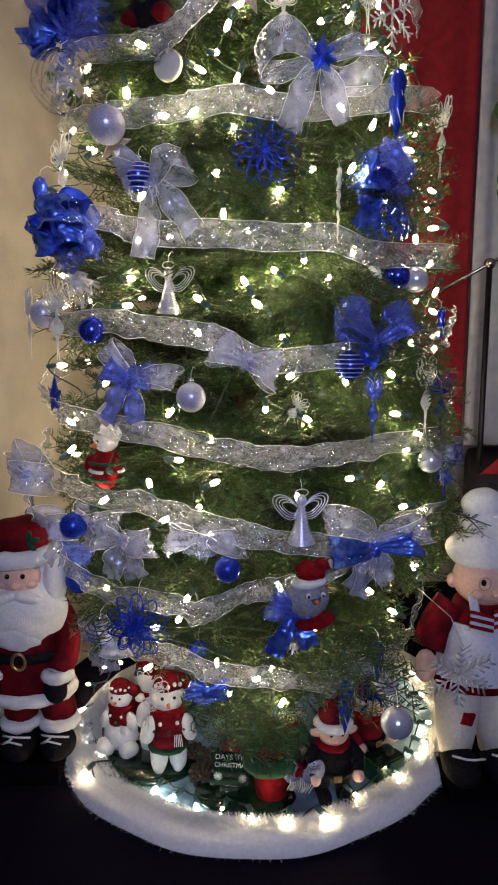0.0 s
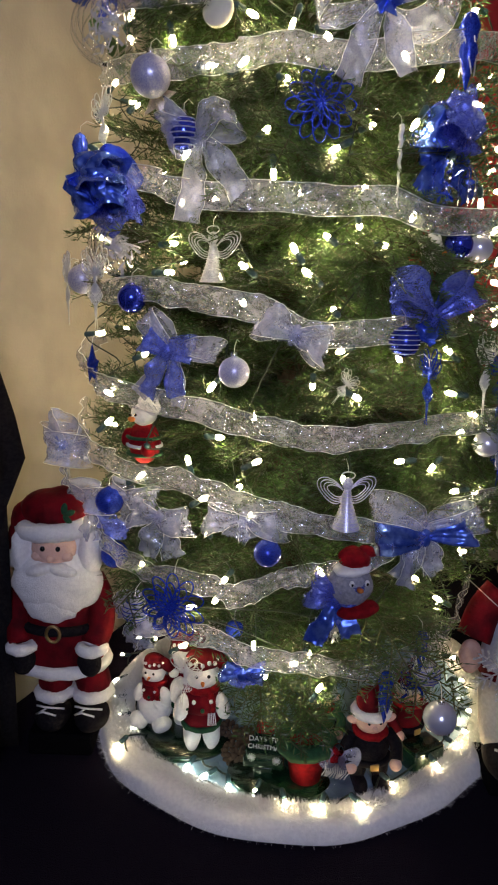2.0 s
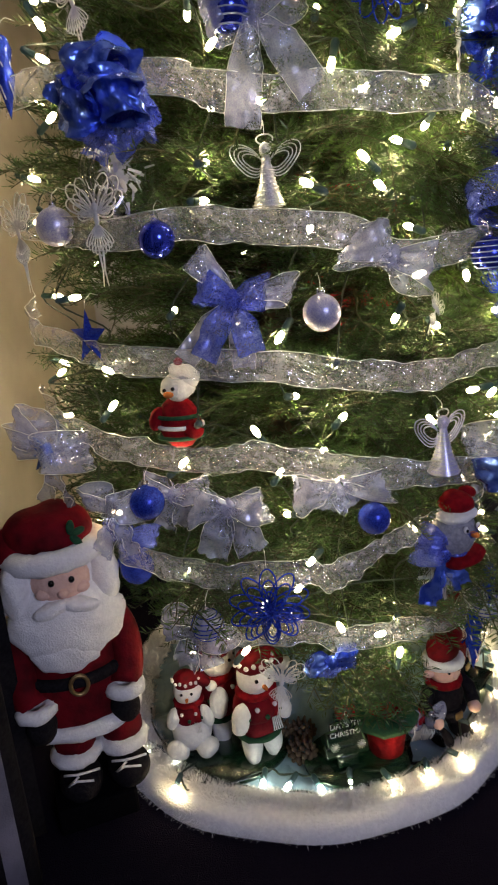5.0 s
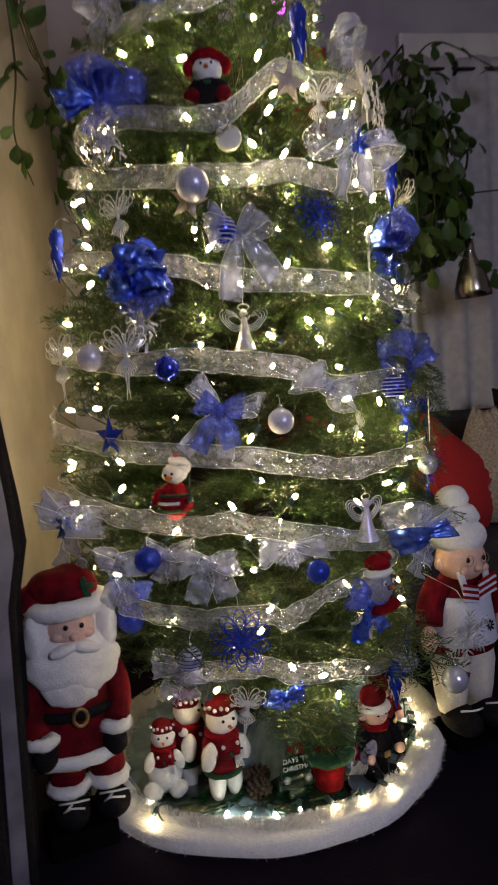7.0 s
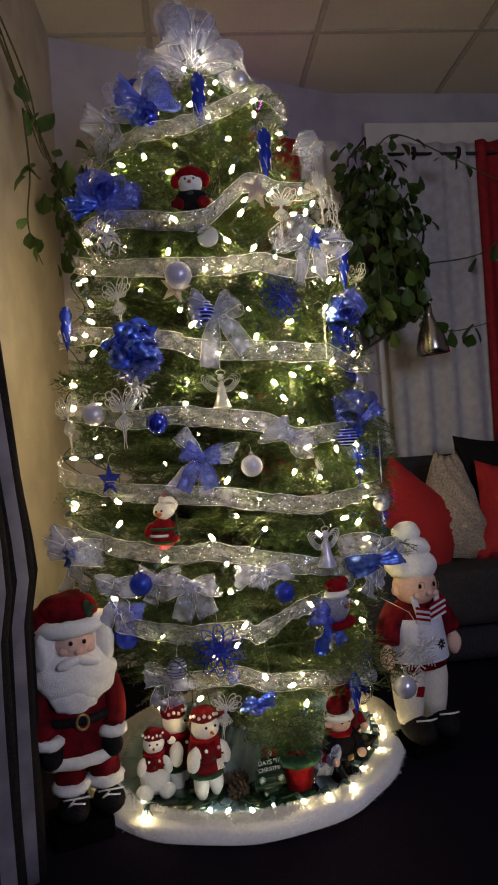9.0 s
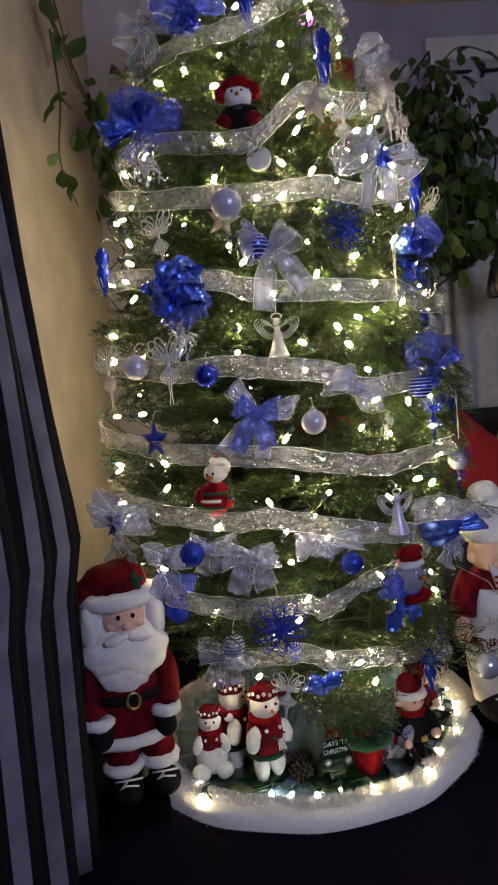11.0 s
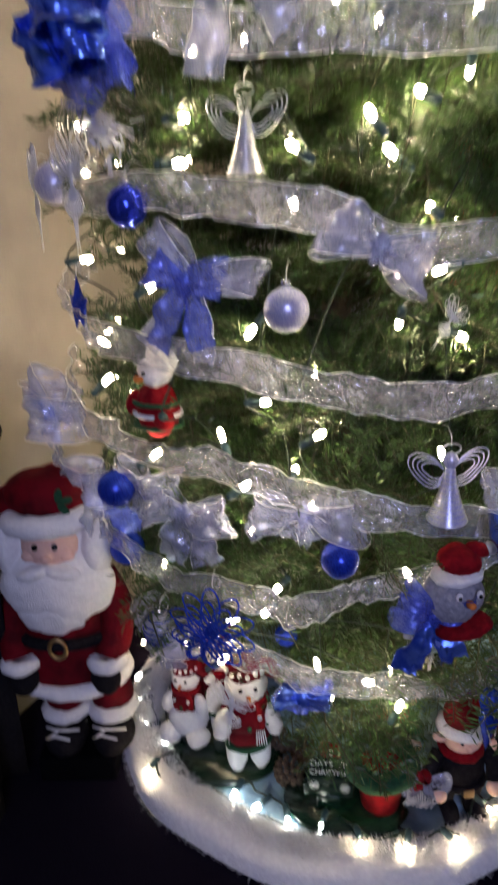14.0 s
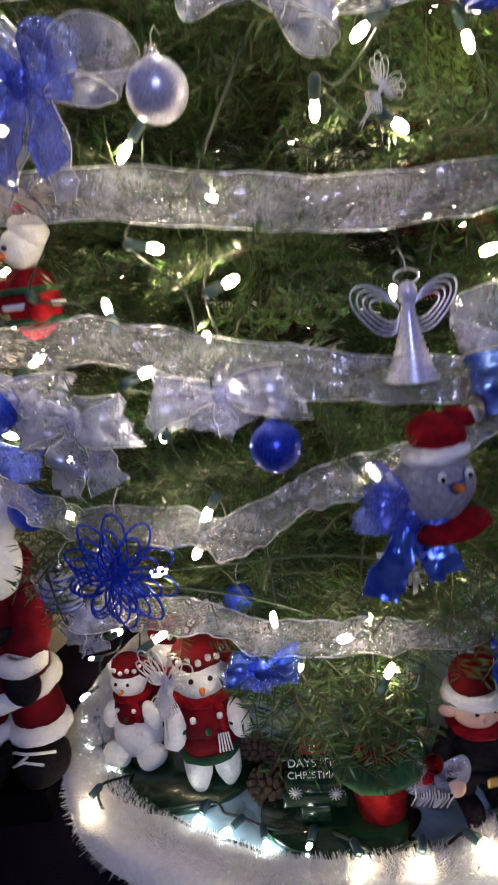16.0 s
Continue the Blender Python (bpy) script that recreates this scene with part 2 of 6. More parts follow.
def blob(bm, centre, radii, mi=0, rot=(0, 0, 0), rough=0.0, freq=30.0, u=20, v=12):
    """An ellipsoid, with an uneven skin if rough (metres)."""
    m = pose(*centre, *rot) @ Matrix.Diagonal((*radii, 1))
    made = bmesh.ops.create_uvsphere(bm, u_segments=u, v_segments=v, radius=1, matrix=m)
    c = Vector(centre)
    for w in made["verts"]:
        if rough:
            w.co += (w.co - c).normalized() * rough * noise.noise(w.co * freq)
        for f in w.link_faces:
            f.material_index = mi
    return made["verts"]


def tube(bm, pts, r, sides=6, mi=0, closed=False, taper=None):
    pts = [Vector(p) for p in pts]
    rings, n = [], len(pts)
    side = None
    for i, p in enumerate(pts):
        d = (pts[(i + 1) % n] - pts[i - 1]) if closed else pts[min(i + 1, n - 1)] - pts[max(i - 1, 0)]
        d = d.normalized() if d.length > 1e-9 else Vector((0, 0, 1))
        if side is None:
            side = d.orthogonal().normalized()
        side = (side - d * side.dot(d))
        side = side.normalized() if side.length > 1e-6 else d.orthogonal().normalized()
        up = d.cross(side)
        rr = r if taper is None else r + (taper - r) * i / (n - 1)
        rings.append([bm.verts.new(p + (side * math.cos(2 * math.pi * k / sides) + up * math.sin(2 * math.pi * k / sides)) * rr) for k in range(sides)])
    for i in range(n if closed else n - 1):
        a, b = rings[i], rings[(i + 1) % n]
        for k in range(sides):
            f = bm.faces.new((a[k], a[(k + 1) % sides], b[(k + 1) % sides], b[k]))
            f.material_index = mi
    if not closed:
        for ring in (rings[0][::-1], rings[-1]):
            bm.faces.new(ring).material_index = mi


def lathe(bm, profile, sides=24, m=Matrix.Identity(4), mi=0, wob=0.0):
    """Spins (radius, height) pairs round z."""
    rings = []
    for r, z in profile:
        if r < 1e-6:
            rings.append([bm.verts.new(m @ Vector((0, 0, z)))])
        else:
            rings.append([bm.verts.new(m @ Vector((r * math.cos(2 * math.pi * k / sides), r * math.sin(2 * math.pi * k / sides),
                                                   z + wob * noise.noise(Vector((r * 9, k * 0.7, z * 11))))))
                          for k in range(sides)])
    for a, b in zip(rings, rings[1:]):
        for k in range(sides):
            q = (k + 1) % sides
            if len(a) == 1 and len(b) == 1:
                continue
            vs = (a[0], b[q], b[k]) if len(a) == 1 else (a[k], a[q], b[0]) if len(b) == 1 else (a[k], a[q], b[q], b[k])
            bm.faces.new(vs).material_index = mi


def band(bm, pts, across, width, cols=4, mi=0, ripple=0.0, seed=0.0, cup=0.0, pleat=0.0):
    """A ribbon along pts; across: one direction a point; width: one number, or one a point."""
    n = len(pts)
    grid = []
    for i, (p, a) in enumerate(zip(pts, across)):
        p, a = Vector(p), Vector(a).normalized()
        d = Vector(pts[min(i + 1, n - 1)]) - Vector(pts[max(i - 1, 0)])
        nrm = d.cross(a)
        nrm = nrm.normalized() if nrm.length > 1e-9 else Vector((0, -1, 0))
        w = width[i] if isinstance(width, (list, tuple)) else width
        row = []
        for k in range(cols + 1):
            s = k / cols - 0.5
            q = p + a * s * w + nrm * (ripple * noise.noise(Vector((i * 0.45 + seed, s * 3.1, seed * 1.7))) + cup * (s * s - 0.12)
                                 + pleat * math.sin(s * 17 + seed * 3 + 0.10 * i) * (0.5 + 0.5 * abs(2 * i / (n - 1) - 1)))
            row.append(bm.verts.new(q))
        grid.append(row)
    for i in range(n - 1):
        for k in range(cols):
            bm.faces.new((grid[i][k], grid[i][k + 1], grid[i + 1][k + 1], grid[i + 1][k])).material_index = mi
    return grid


def smooth_line(pts, steps=8):
    """A soft curve through points of any size of tuple."""
    P = [np.array(p, float) for p in pts]
    P = [2 * P[0] - P[1], *P, 2 * P[-1] - P[-2]]
    out = []
    for i in range(1, len(P) - 2):
        for s in range(steps):
            t = s / steps
            a, b, c, d = P[i - 1:i + 3]
            out.append(0.5 * (2 * b + (c - a) * t + (2 * a - 5 * b + 4 * c - d) * t * t + (3 * b - a - 3 * c + d) * t ** 3))
    out.append(P[-2])
    return out


# ---- setting ----
def wall(name, a, b, mat, label, z0=0.0, z1=CEIL, thick=0.12, openings=()):
    """A wall from a to b with its room side on the line; openings: (u0, u1, z0, z1)."""
    a, b = Vector(a), Vector(b)
    way = (b - a).normalized()
    back = Vector((-way.y, way.x))
    length = (b - a).length
    us = sorted({0.0, length, *[u for o in openings for u in o[:2]]})
    zs = sorted({z0, z1, *[z for o in openings for z in o[2:]]})
    bm = bmesh.new()
    for u0, u1 in zip(us, us[1:]):
        for w0, w1 in zip(zs, zs[1:]):
            if any(o[0] <= u0 + 1e-6 and u1 <= o[1] + 1e-6 and o[2] <= w0 + 1e-6 and w1 <= o[3] + 1e-6 for o in openings):
                continue
            c = a + way * (u0 + u1) / 2 + back * thick / 2
            box(bm, (u1 - u0, thick, w1 - w0), pose(c.x, c.y, (w0 + w1) / 2, 0, 0, math.degrees(math.atan2(way.y, way.x))))
    bmesh.ops.remove_doubles(bm, verts=bm.verts, dist=1e-5)
    return solo(name, bm, mat, Matrix.Identity(4), label, "wall", kind="structure", smooth=False)


left_end = LEFT_CORNER + LEFT_WAY * 5.2
right_end = RIGHT_CORNER + RIGHT_WAY * 2.6
far_right = right_end - Vector((-RIGHT_WAY.y, RIGHT_WAY.x)) * 5.4
wall("wall_left", left_end, LEFT_CORNER, WALL_BEIGE, "cream-beige painted wall beside the tree, lit by the bulbs")
wall("wall_back", LEFT_CORNER, RIGHT_CORNER, WALL_LILAC, "lilac-grey painted wall behind the tree")
wall("wall_right", RIGHT_CORNER, right_end, WALL_LILAC, "lilac-grey painted wall behind white curtains", openings=((0.26, 1.6, 0.95, 2.35),))
wall("wall_far_right", right_end, far_right, WALL_LILAC, "plain lilac-grey painted wall closing the room")
wall("wall_behind", far_right, left_end, WALL_LILAC, "plain lilac-grey painted wall closing the room")

bm = bmesh.new()
box(bm, (9, 9, 0.1), pose(0.6, 0.2, -0.05))
solo("floor", bm, CARPET, Matrix.Identity(4), "near-black low pile carpet", "floor", kind="structure", smooth=False)

# dropped ceiling: one mesh of tiles set between bars, turned with the room
bm = bmesh.new()
origin = pose(0.874, 2.417, CEIL, 0, 0, -18)
PITCH = 0.785
for i in range(-6, 6):
    for k in range(-8, 3):
        box(bm, (PITCH - 0.03, PITCH - 0.03, 0.012), origin @ pose((i + 0.5) * PITCH, (k + 0.5) * PITCH, 0.008), mi=0)
for i in range(-6, 7):
    box(bm, (0.026, 9.2, 0.02), origin @ pose(i * PITCH, -2.0, 0.005), mi=1)
for k in range(-8, 4):
    box(bm, (9.2, 0.026, 0.018), origin @ pose(0, k * PITCH, 0.0045), mi=1)
box(bm, (9.6, 9.6, 0.05), origin @ pose(0, -2.0, 0.06), mi=1)
solo("ceiling", bm, [TILE, TILE_BAR], Matrix.Identity(4), "dropped ceiling of square cream tiles in thin bars", "ceiling", kind="structure", smooth=False)

# ---- the tree ----
rng = np.random.default_rng(7)


def sprig(length, seed, lush=1.0):
    """A fir branch along +x: (stem lines, needle vertices). Side twigs lie flat, needles stand round each twig."""
    g = np.random.default_rng(seed)
    stems, segs = [], []
    n = 7
    main = [np.array((length * i / (n - 1), 0.012 * math.sin(i * 1.3 + seed), 0.05 * length * math.sin(2.2 * i / (n - 1)) - 0.10 * length * (i / (n - 1)) ** 2)) for i in range(n)]
    stems.append((main, 0.0042, 0.0012))
    segs.append((main[2:], 1.0))
    count = int(13 * length / 0.45) + 3
    for k in range(count):
        s = 0.28 + 0.70 * k / count
        i = min(int(s * (n - 1)), n - 2)
        f = s * (n - 1) - i
        base = main[i] * (1 - f) + main[i + 1] * f
        side = 1 if k % 2 else -1
        ang = math.radians(g.uniform(34, 58)) * side
        ln = (0.052 + 0.30 * length * (1 - s) ** 0.8) * g.uniform(0.75, 1.2)
        lift = g.uniform(-0.18, 0.25)
        tw = [base + np.array((math.cos(ang), math.sin(ang), lift - 0.25 * q)) * ln * q for q in (0, 0.35, 0.7, 1.0)]
        stems.append((tw, 0.002, 0.0008))
        segs.append((tw, 1.0))
        if ln > 0.09:
            for q, sd in ((0.35, 1), (0.55, -1), (0.75, 1)):
                a2 = ang + sd * math.radians(g.uniform(35, 55))
                b2 = tw[0] + (tw[3] - tw[0]) * q
                l2 = ln * (1 - q) * g.uniform(0.6, 0.95) + 0.02
                t2 = [b2 + np.array((math.cos(a2), math.sin(a2), g.uniform(-0.2, 0.2))) * l2 * q2 for q2 in (0, 0.5, 1.0)]
                stems.append((t2, 0.0015, 0.0007))
                segs.append((t2, 1.0))
    quads = []
    for line, _ in segs:
        for a, b in zip(line, line[1:]):
            d = b - a
            ln = np.linalg.norm(d)
            d = d / ln
            u = np.cross(d, (0, 0, 1.0))
            u /= np.linalg.norm(u) + 1e-9
            w = np.cross(u, d)
            m = max(2, int(ln / 0.0027 * lush))
            t = (np.arange(m) + g.random(m)) / m
            roll = np.where(g.random(m) < 0.5, 0.25, math.pi - 0.25) + g.normal(0, 0.42, m)          # two flat rows, a little upwards
            away = np.cos(roll)[:, None] * u + np.sin(roll)[:, None] * w
            fwd = g.uniform(0.30, 0.75, m)[:, None]
            nd = away + d * fwd
            nd /= np.linalg.norm(nd, axis=1)[:, None]
            size = g.uniform(0.015, 0.024, m)[:, None]
            base = a + d * (t * ln)[:, None]
            wide = np.cross(nd, w + 0.45 * g.normal(size=(m, 3)))
            wide /= np.linalg.norm(wide, axis=1)[:, None]
            quads.append(np.stack([base - wide * 0.0005, base + nd * size * 0.5 - wide * 0.00125, base + nd * size, base + nd * size * 0.5 + wide * 0.00125], 1))
    return stems, np.concatenate(quads)


def tip_arrays(length, seed):
    """The end of a fir branch along +x: a stem, a few side twigs and two flat rows of needles on each."""
    g = np.random.default_rng(900 + seed)
    bend = g.uniform(-0.12, 0.12)
    main = [np.array((length * q, bend * length * q * q, -0.16 * length * q * q)) for q in np.linspace(0, 1, 6)]
    stems, lines = [(main, 0.0020, 0.0008)], [main]
    for k in range(5):
        q = 0.18 + 0.13 * k
        base = np.array((length * q, bend * length * q * q, -0.16 * length * q * q))
        side = 1 if k % 2 else -1
        a, ln = side * math.radians(g.uniform(42, 56)), length * (0.56 - 0.45 * q) * g.uniform(0.8, 1.15)
        tw = [base + np.array((math.cos(a), math.sin(a), g.uniform(-0.12, 0.12))) * ln * f for f in (0, 0.5, 1)]
        stems.append((tw, 0.0013, 0.0007))
        lines.append(tw)
    rows = []
    for line in lines:
        for a, b in zip(line, line[1:]):
            d = b - a
            ln = np.linalg.norm(d)
            d /= ln
            u = np.cross(d, (0, 0, 1.0))
            u /= np.linalg.norm(u)
            w = np.cross(u, d)
            m = max(4, int(ln / 0.0016))
            t = (np.arange(m) + g.random(m)) / m
            sd = np.where(np.arange(m) % 2, 1.0, -1.0)[:, None]
            nd = sd * u + d * g.uniform(0.40, 0.72, m)[:, None] + w * g.normal(0.22, 0.22, m)[:, None]
            nd /= np.linalg.norm(nd, axis=1)[:, None]
            size = g.uniform(0.013, 0.020, m)[:, None]
            base = a + d * (t * ln)[:, None]
            wide = np.cross(nd, w + 0.25 * g.normal(size=(m, 3)))
            wide /= np.linalg.norm(wide, axis=1)[:, None]
            rows.append(np.stack([base - wide * 0.0006, base + nd * size * 0.6 - wide * 0.0011, base + nd * size, base + nd * size * 0.6 + wide * 0.0011], 1))
    V, F = stem_arrays(stems)
    NV = np.concatenate(rows).reshape(-1, 3)
    NF = np.arange(len(NV)).reshape(-1, 4) + len(V)
    return np.concatenate([V, NV]), np.concatenate([F, NF]), np.concatenate([np.zeros(len(F), int), np.full(len(NF), 2)])


def stem_arrays(stems, sides=3):
    V, F = [], []
    for line, r0, r1 in stems:
        k0 = len(V)
        for i, p in enumerate(line):
            r = r0 + (r1 - r0) * i / (len(line) - 1)
            d = line[min(i + 1, len(line) - 1)] - line[max(i - 1, 0)]
            d = d / (np.linalg.norm(d) + 1e-9)
            u = np.cross(d, (0.1, 0.2, 1.0))
            u /= np.linalg.norm(u) + 1e-9
            w = np.cross(d, u)
            for s in range(sides):
                a = 2 * math.pi * s / sides
                V.append(p + (u * math.cos(a) + w * math.sin(a)) * r)
        for i in range(len(line) - 1):
            for s in range(sides):
                q = (s + 1) % sides
                F.append((k0 + i * sides + s, k0 + i * sides + q, k0 + (i + 1) * sides + q, k0 + (i + 1) * sides + s))
    return np.array(V), np.array(F)


def branch_arrays(length, seed, lush=1.0):
    stems, quads = sprig(length, seed, lush)
    V, F = stem_arrays(stems)
    k = len(V)
    NV = quads.reshape(-1, 3)
    NF = np.arange(len(NV)).reshape(-1, 4) + k
    return np.concatenate([V, NV]), np.concatenate([F, NF]), np.concatenate([np.zeros(len(F), int), np.ones(len(NF), int)])


def array_mesh(name, V, F, M, materials):
    me = bpy.data.meshes.new(name)
    me.vertices.add(len(V))
    me.vertices.foreach_set("co", V.astype(np.float32).ravel())
    me.loops.add(F.size)
    me.loops.foreach_set("vertex_index", F.astype(np.int32).ravel())
    me.polygons.add(len(F))
    me.polygons.foreach_set("loop_start", np.arange(0, F.size, F.shape[1], dtype=np.int32))
    for m in materials:
        me.materials.append(m)
    me.polygons.foreach_set("material_index", M.astype(np.int32))
    me.update(calc_edges=True)
    me.validate()
    return me


tree = thing("christmas_tree", pose(*AXIS), "tall cut fir tree with dark green needles, blue and silver trimmings", "tree")
bm = bmesh.new()
trunk_line = [(0.008 * math.sin(i * 1.1), 0.008 * math.cos(i * 1.7), 0.03 + 2.2 * i / 12) for i in range(13)]
tube(bm, trunk_line, 0.042, 10, taper=0.006)
part("trunk", bm, BARK, tree, "rough brown trunk")
SIZES = (0.52, 0.44, 0.36, 0.28, 0.20)
arrays = {(s, v): branch_arrays(s, 10 * v + i, 1.0 if s > 0.3 else 1.2) for i, s in enumerate(SIZES) for v in range(3)}
meshes = {k: array_mesh("branch", *a, [TWIG, NEEDLE]) for k, a in arrays.items()}
placed, z, layer = 0, 0.34, 0
spots = []
while z < 2.2:
    R = radius(z)
    around = max(6, int(2 * math.pi * R / 0.205))
    for k in range(around):
        az = 360 * (k + 0.5 * (layer % 2)) / around + rng.uniform(-9, 9)
        spots.append((az, z + rng.uniform(-0.025, 0.025), R * rng.uniform(0.84, 1.06)))
    z += 0.102 if z > 0.5 else 0.08
    layer += 1
spots.append((0, 2.16, 0.10))
front = [s for s in spots if abs((s[0] + 180) % 360 - 180) < 115]
behind = [s for s in spots if abs((s[0] + 180) % 360 - 180) >= 115]


def branch_pose(az, zz, reach, v):
    lift = 14 + 26 * max(0, zz - 1.2) if zz < 2.1 else 80
    lift += rng.uniform(-9, 7)
    base = Vector((0, 0, max(0.12, zz - reach * math.sin(radians(lift)) * 0.85)))
    s = min(SIZES, key=lambda q: abs(q - reach))
    m = pose(*base, 0, 0, az - 90) @ pose(0, 0, 0, rng.uniform(-25, 25), -lift, 0) @ Matrix.Scale(reach / s / 0.97, 4)
    return (s, v), m


for i, (az, zz, reach) in enumerate(front[:300]):
    key, m = branch_pose(az, zz, reach, i % 3)
    shared("branch", meshes[key], tree, m)
# inner and back growth, joined
VV, FF, MM, at = [], [], [], 0
inner = [(rng.uniform(-180, 180), zz, radius(zz) * rng.uniform(0.45, 0.80)) for zz in rng.uniform(0.4, 2.05, 100)]
for i, (az, zz, reach) in enumerate(front[300:] + behind + inner):
    key, m = branch_pose(az, zz, reach, i % 3)
    V, F, M = arrays[key]
    A = np.array(m)
    VV.append(V @ A[:3, :3].T + A[:3, 3])
    FF.append(F + at)
    MM.append(M)
    at += len(V)
# outer sprigs that fan sideways and downwards over the tips of the branches
for i in range(90):
    zz = rng.uniform(0.50, 2.10)
    az = rng.uniform(-112, 112)
    s = SIZES[4]
    V, F, M = arrays[(s, i % 3)]
    p = on_tree(az, zz, -rng.uniform(0.13, 0.20)) - AXIS
    k = rng.uniform(0.75, 1.0)
    A = np.array(pose(*p, 0, 0, az - 90 + rng.uniform(-62, 62)) @ pose(0, 0, 0, rng.uniform(-65, 65), rng.uniform(-22, 48), 0) @ Matrix.Scale(k, 4))
    VV.append(V @ A[:3, :3].T + A[:3, 3])
    FF.append(F + at)
    MM.append(M)
    at += len(V)
# short tips that hang outwards and show their upper side
tips = [tip_arrays(0.11 + 0.02 * k, k) for k in range(5)]
for i in range(430):
    zz = 0.45 + 1.68 * ((i * 0.618) % 1)
    az = -110 + 220 * ((i * 0.3819 + 0.13 * rng.random()) % 1)
    V, F, M = tips[i % 5]
    p = on_tree(az, zz, -rng.uniform(0.03, 0.11)) - AXIS
    A = np.array(pose(*p, 0, 0, az - 90 + rng.uniform(-60, 60)) @ pose(0, 0, 0, rng.uniform(-35, 35), rng.uniform(18, 70), 0) @ Matrix.Scale(rng.uniform(0.75, 1.15), 4))
    VV.append(V @ A[:3, :3].T + A[:3, 3])
    FF.append(F + at)
    MM.append(M)
    at += len(V)
inner_ob = new("inner_growth", array_mesh("inner_growth", np.concatenate(VV), np.concatenate(FF), np.concatenate(MM), [TWIG, NEEDLE, NEEDLE_TIP]))
inner_ob.parent = tree
tagged(inner_ob, kind="stuff")
# a bundle of lower boughs that hang over the figures
for az, zz, reach, lift in ((2, 0.34, 0.50, -33), (-5, 0.34, 0.47, -29), (8, 0.35, 0.50, -31), (48, 0.36, 0.46, -8), (58, 0.33, 0.42, -14),
                            (66, 0.44, 0.50, -4), (-62, 0.42, 0.45, -6), (-74, 0.5, 0.46, 0), (24, 0.34, 0.42, -16), (30, 0.37, 0.60, -11), (63, 0.58, 0.60, -2),
                            (-36, 0.54, 0.57, -17)):
    s = min(SIZES, key=lambda q: abs(q - reach))
    shared("branch", meshes[(s, 1)], tree, pose(0, 0, zz + 0.12, 0, 0, az - 90) @ pose(0, 0, 0, 0, -lift, 0) @ Matrix.Scale(reach / s, 4))

# ---- lights on the tree: strings that run down the tree, each (degrees, height) a bulb ----
bm = bmesh.new()
lathe(bm, ((0, -0.0125), (0.0045, -0.0105), (0.0072, -0.004), (0.0070, 0.003), (0.0048, 0.0095), (0, 0.0105)), 8)
bulb_mesh = mesh_of("bulb", bm, BULB)
bm = bmesh.new()
lathe(bm, ((0, -0.0125), (0.0045, -0.0105), (0.0072, -0.004), (0.0070, 0.003), (0.0048, 0.0095), (0, 0.0105)), 8)
cool_mesh = mesh_of("bulb", bm, COOL_BULB)
bm = bmesh.new()
lathe(bm, ((0, 0.012), (0.0055, 0.012), (0.006, 0.030), (0.003, 0.034), (0, 0.034)), 8)
socket_mesh = mesh_of("socket", bm, SOCKET)

STRINGS = []
STRINGS.append(((-54, 0.29), (-63, 0.60), (-96, 0.74), (-57, 0.80), (-96, 0.83), (-57, 0.86), (-66, 0.98), (-89, 1.12), (-86, 1.19), (-67, 1.26), (-69, 1.35), (-69, 1.40), (-71, 1.49), (-86, 1.61), (-66, 1.61), (-65, 1.80)))
STRINGS.append(((-34, 0.33), (-44, 0.51), (-40, 0.71), (-24, 0.76), (-36, 0.77), (-38, 0.95), (-30, 1.10), (-29, 1.15), (-27, 1.22), (-30, 1.34), (-44, 1.40), (-34, 1.50), (-32, 1.59), (-34, 1.73), (-49, 1.80), (-32, 1.81)))
STRINGS.append(((-18, 0.48), (-15, 0.53), (-19, 0.62), (-20, 0.69), (-11, 0.72), (-16, 0.81), (-18, 0.90), (-11, 1.05), (-11, 1.11), (-18, 1.22), (-21, 1.44), (-13, 1.44), (-12, 1.52), (-14, 1.90), (-24, 1.95), (-10, 1.99)))
STRINGS.append(((-8, 0.38), (-8, 0.67), (-7, 0.77), (-8, 0.85), (3, 1.10), (0, 1.14), (1, 1.23), (-5, 1.26), (-7, 1.33), (-3, 1.41), (-2, 1.50), (-8, 1.55), (-5, 1.60), (-2, 1.64), (-6, 1.73), (-5, 1.83)))
STRINGS.append(((13, 0.27), (8, 0.37), (9, 0.56), (13, 0.74), (15, 0.89), (5, 0.91), (11, 0.97), (9, 1.04), (20, 1.15), (7, 1.16), (14, 1.18), (15, 1.24), (8, 1.30), (22, 1.55), (11, 1.67), (19, 1.94)))
STRINGS.append(((37, 0.52), (48, 0.69), (37, 0.75), (27, 0.77), (48, 0.81), (42, 0.89), (25, 0.96), (40, 0.97), (49, 1.03), (27, 1.20), (27, 1.35), (35, 1.44), (25, 1.46), (32, 1.64), (34, 1.71), (23, 1.86)))
STRINGS.append(((52, 0.44), (73, 0.50), (73, 0.64), (54, 0.84), (75, 1.05), (51, 1.24), (49, 1.41)))
# bulbs round the topper and in the low boughs are added to brighten both
STRINGS.append(((60, 1.60), (62, 1.20), (74, .88), (20, 2.08), (-30, 2.10), (-70, 2.06), (100, 2.12), (-150, 2.13), (-8, 2.15), (4, .34), (-5, .30), (20, .46), (-26, .45)))
# an extra string, added mainly to brighten the upper tree
STRINGS.append(((48, 1.70), (40, 1.60), (22, 1.62), (12, 1.80), (30, 1.84), (6, 1.48), (36, 1.30), (-26, 1.30), (-46, 1.94), (44, 1.92), (-4, 2.04), (26, 2.0), (16, 1.34)))
STRINGS.append(((72, .60), (80, .72), (68, .80), (84, .95), (70, 1.02), (80, 1.15), (68, 1.28), (82, 1.38), (70, 1.50), (64, .66), (66, 1.10)))
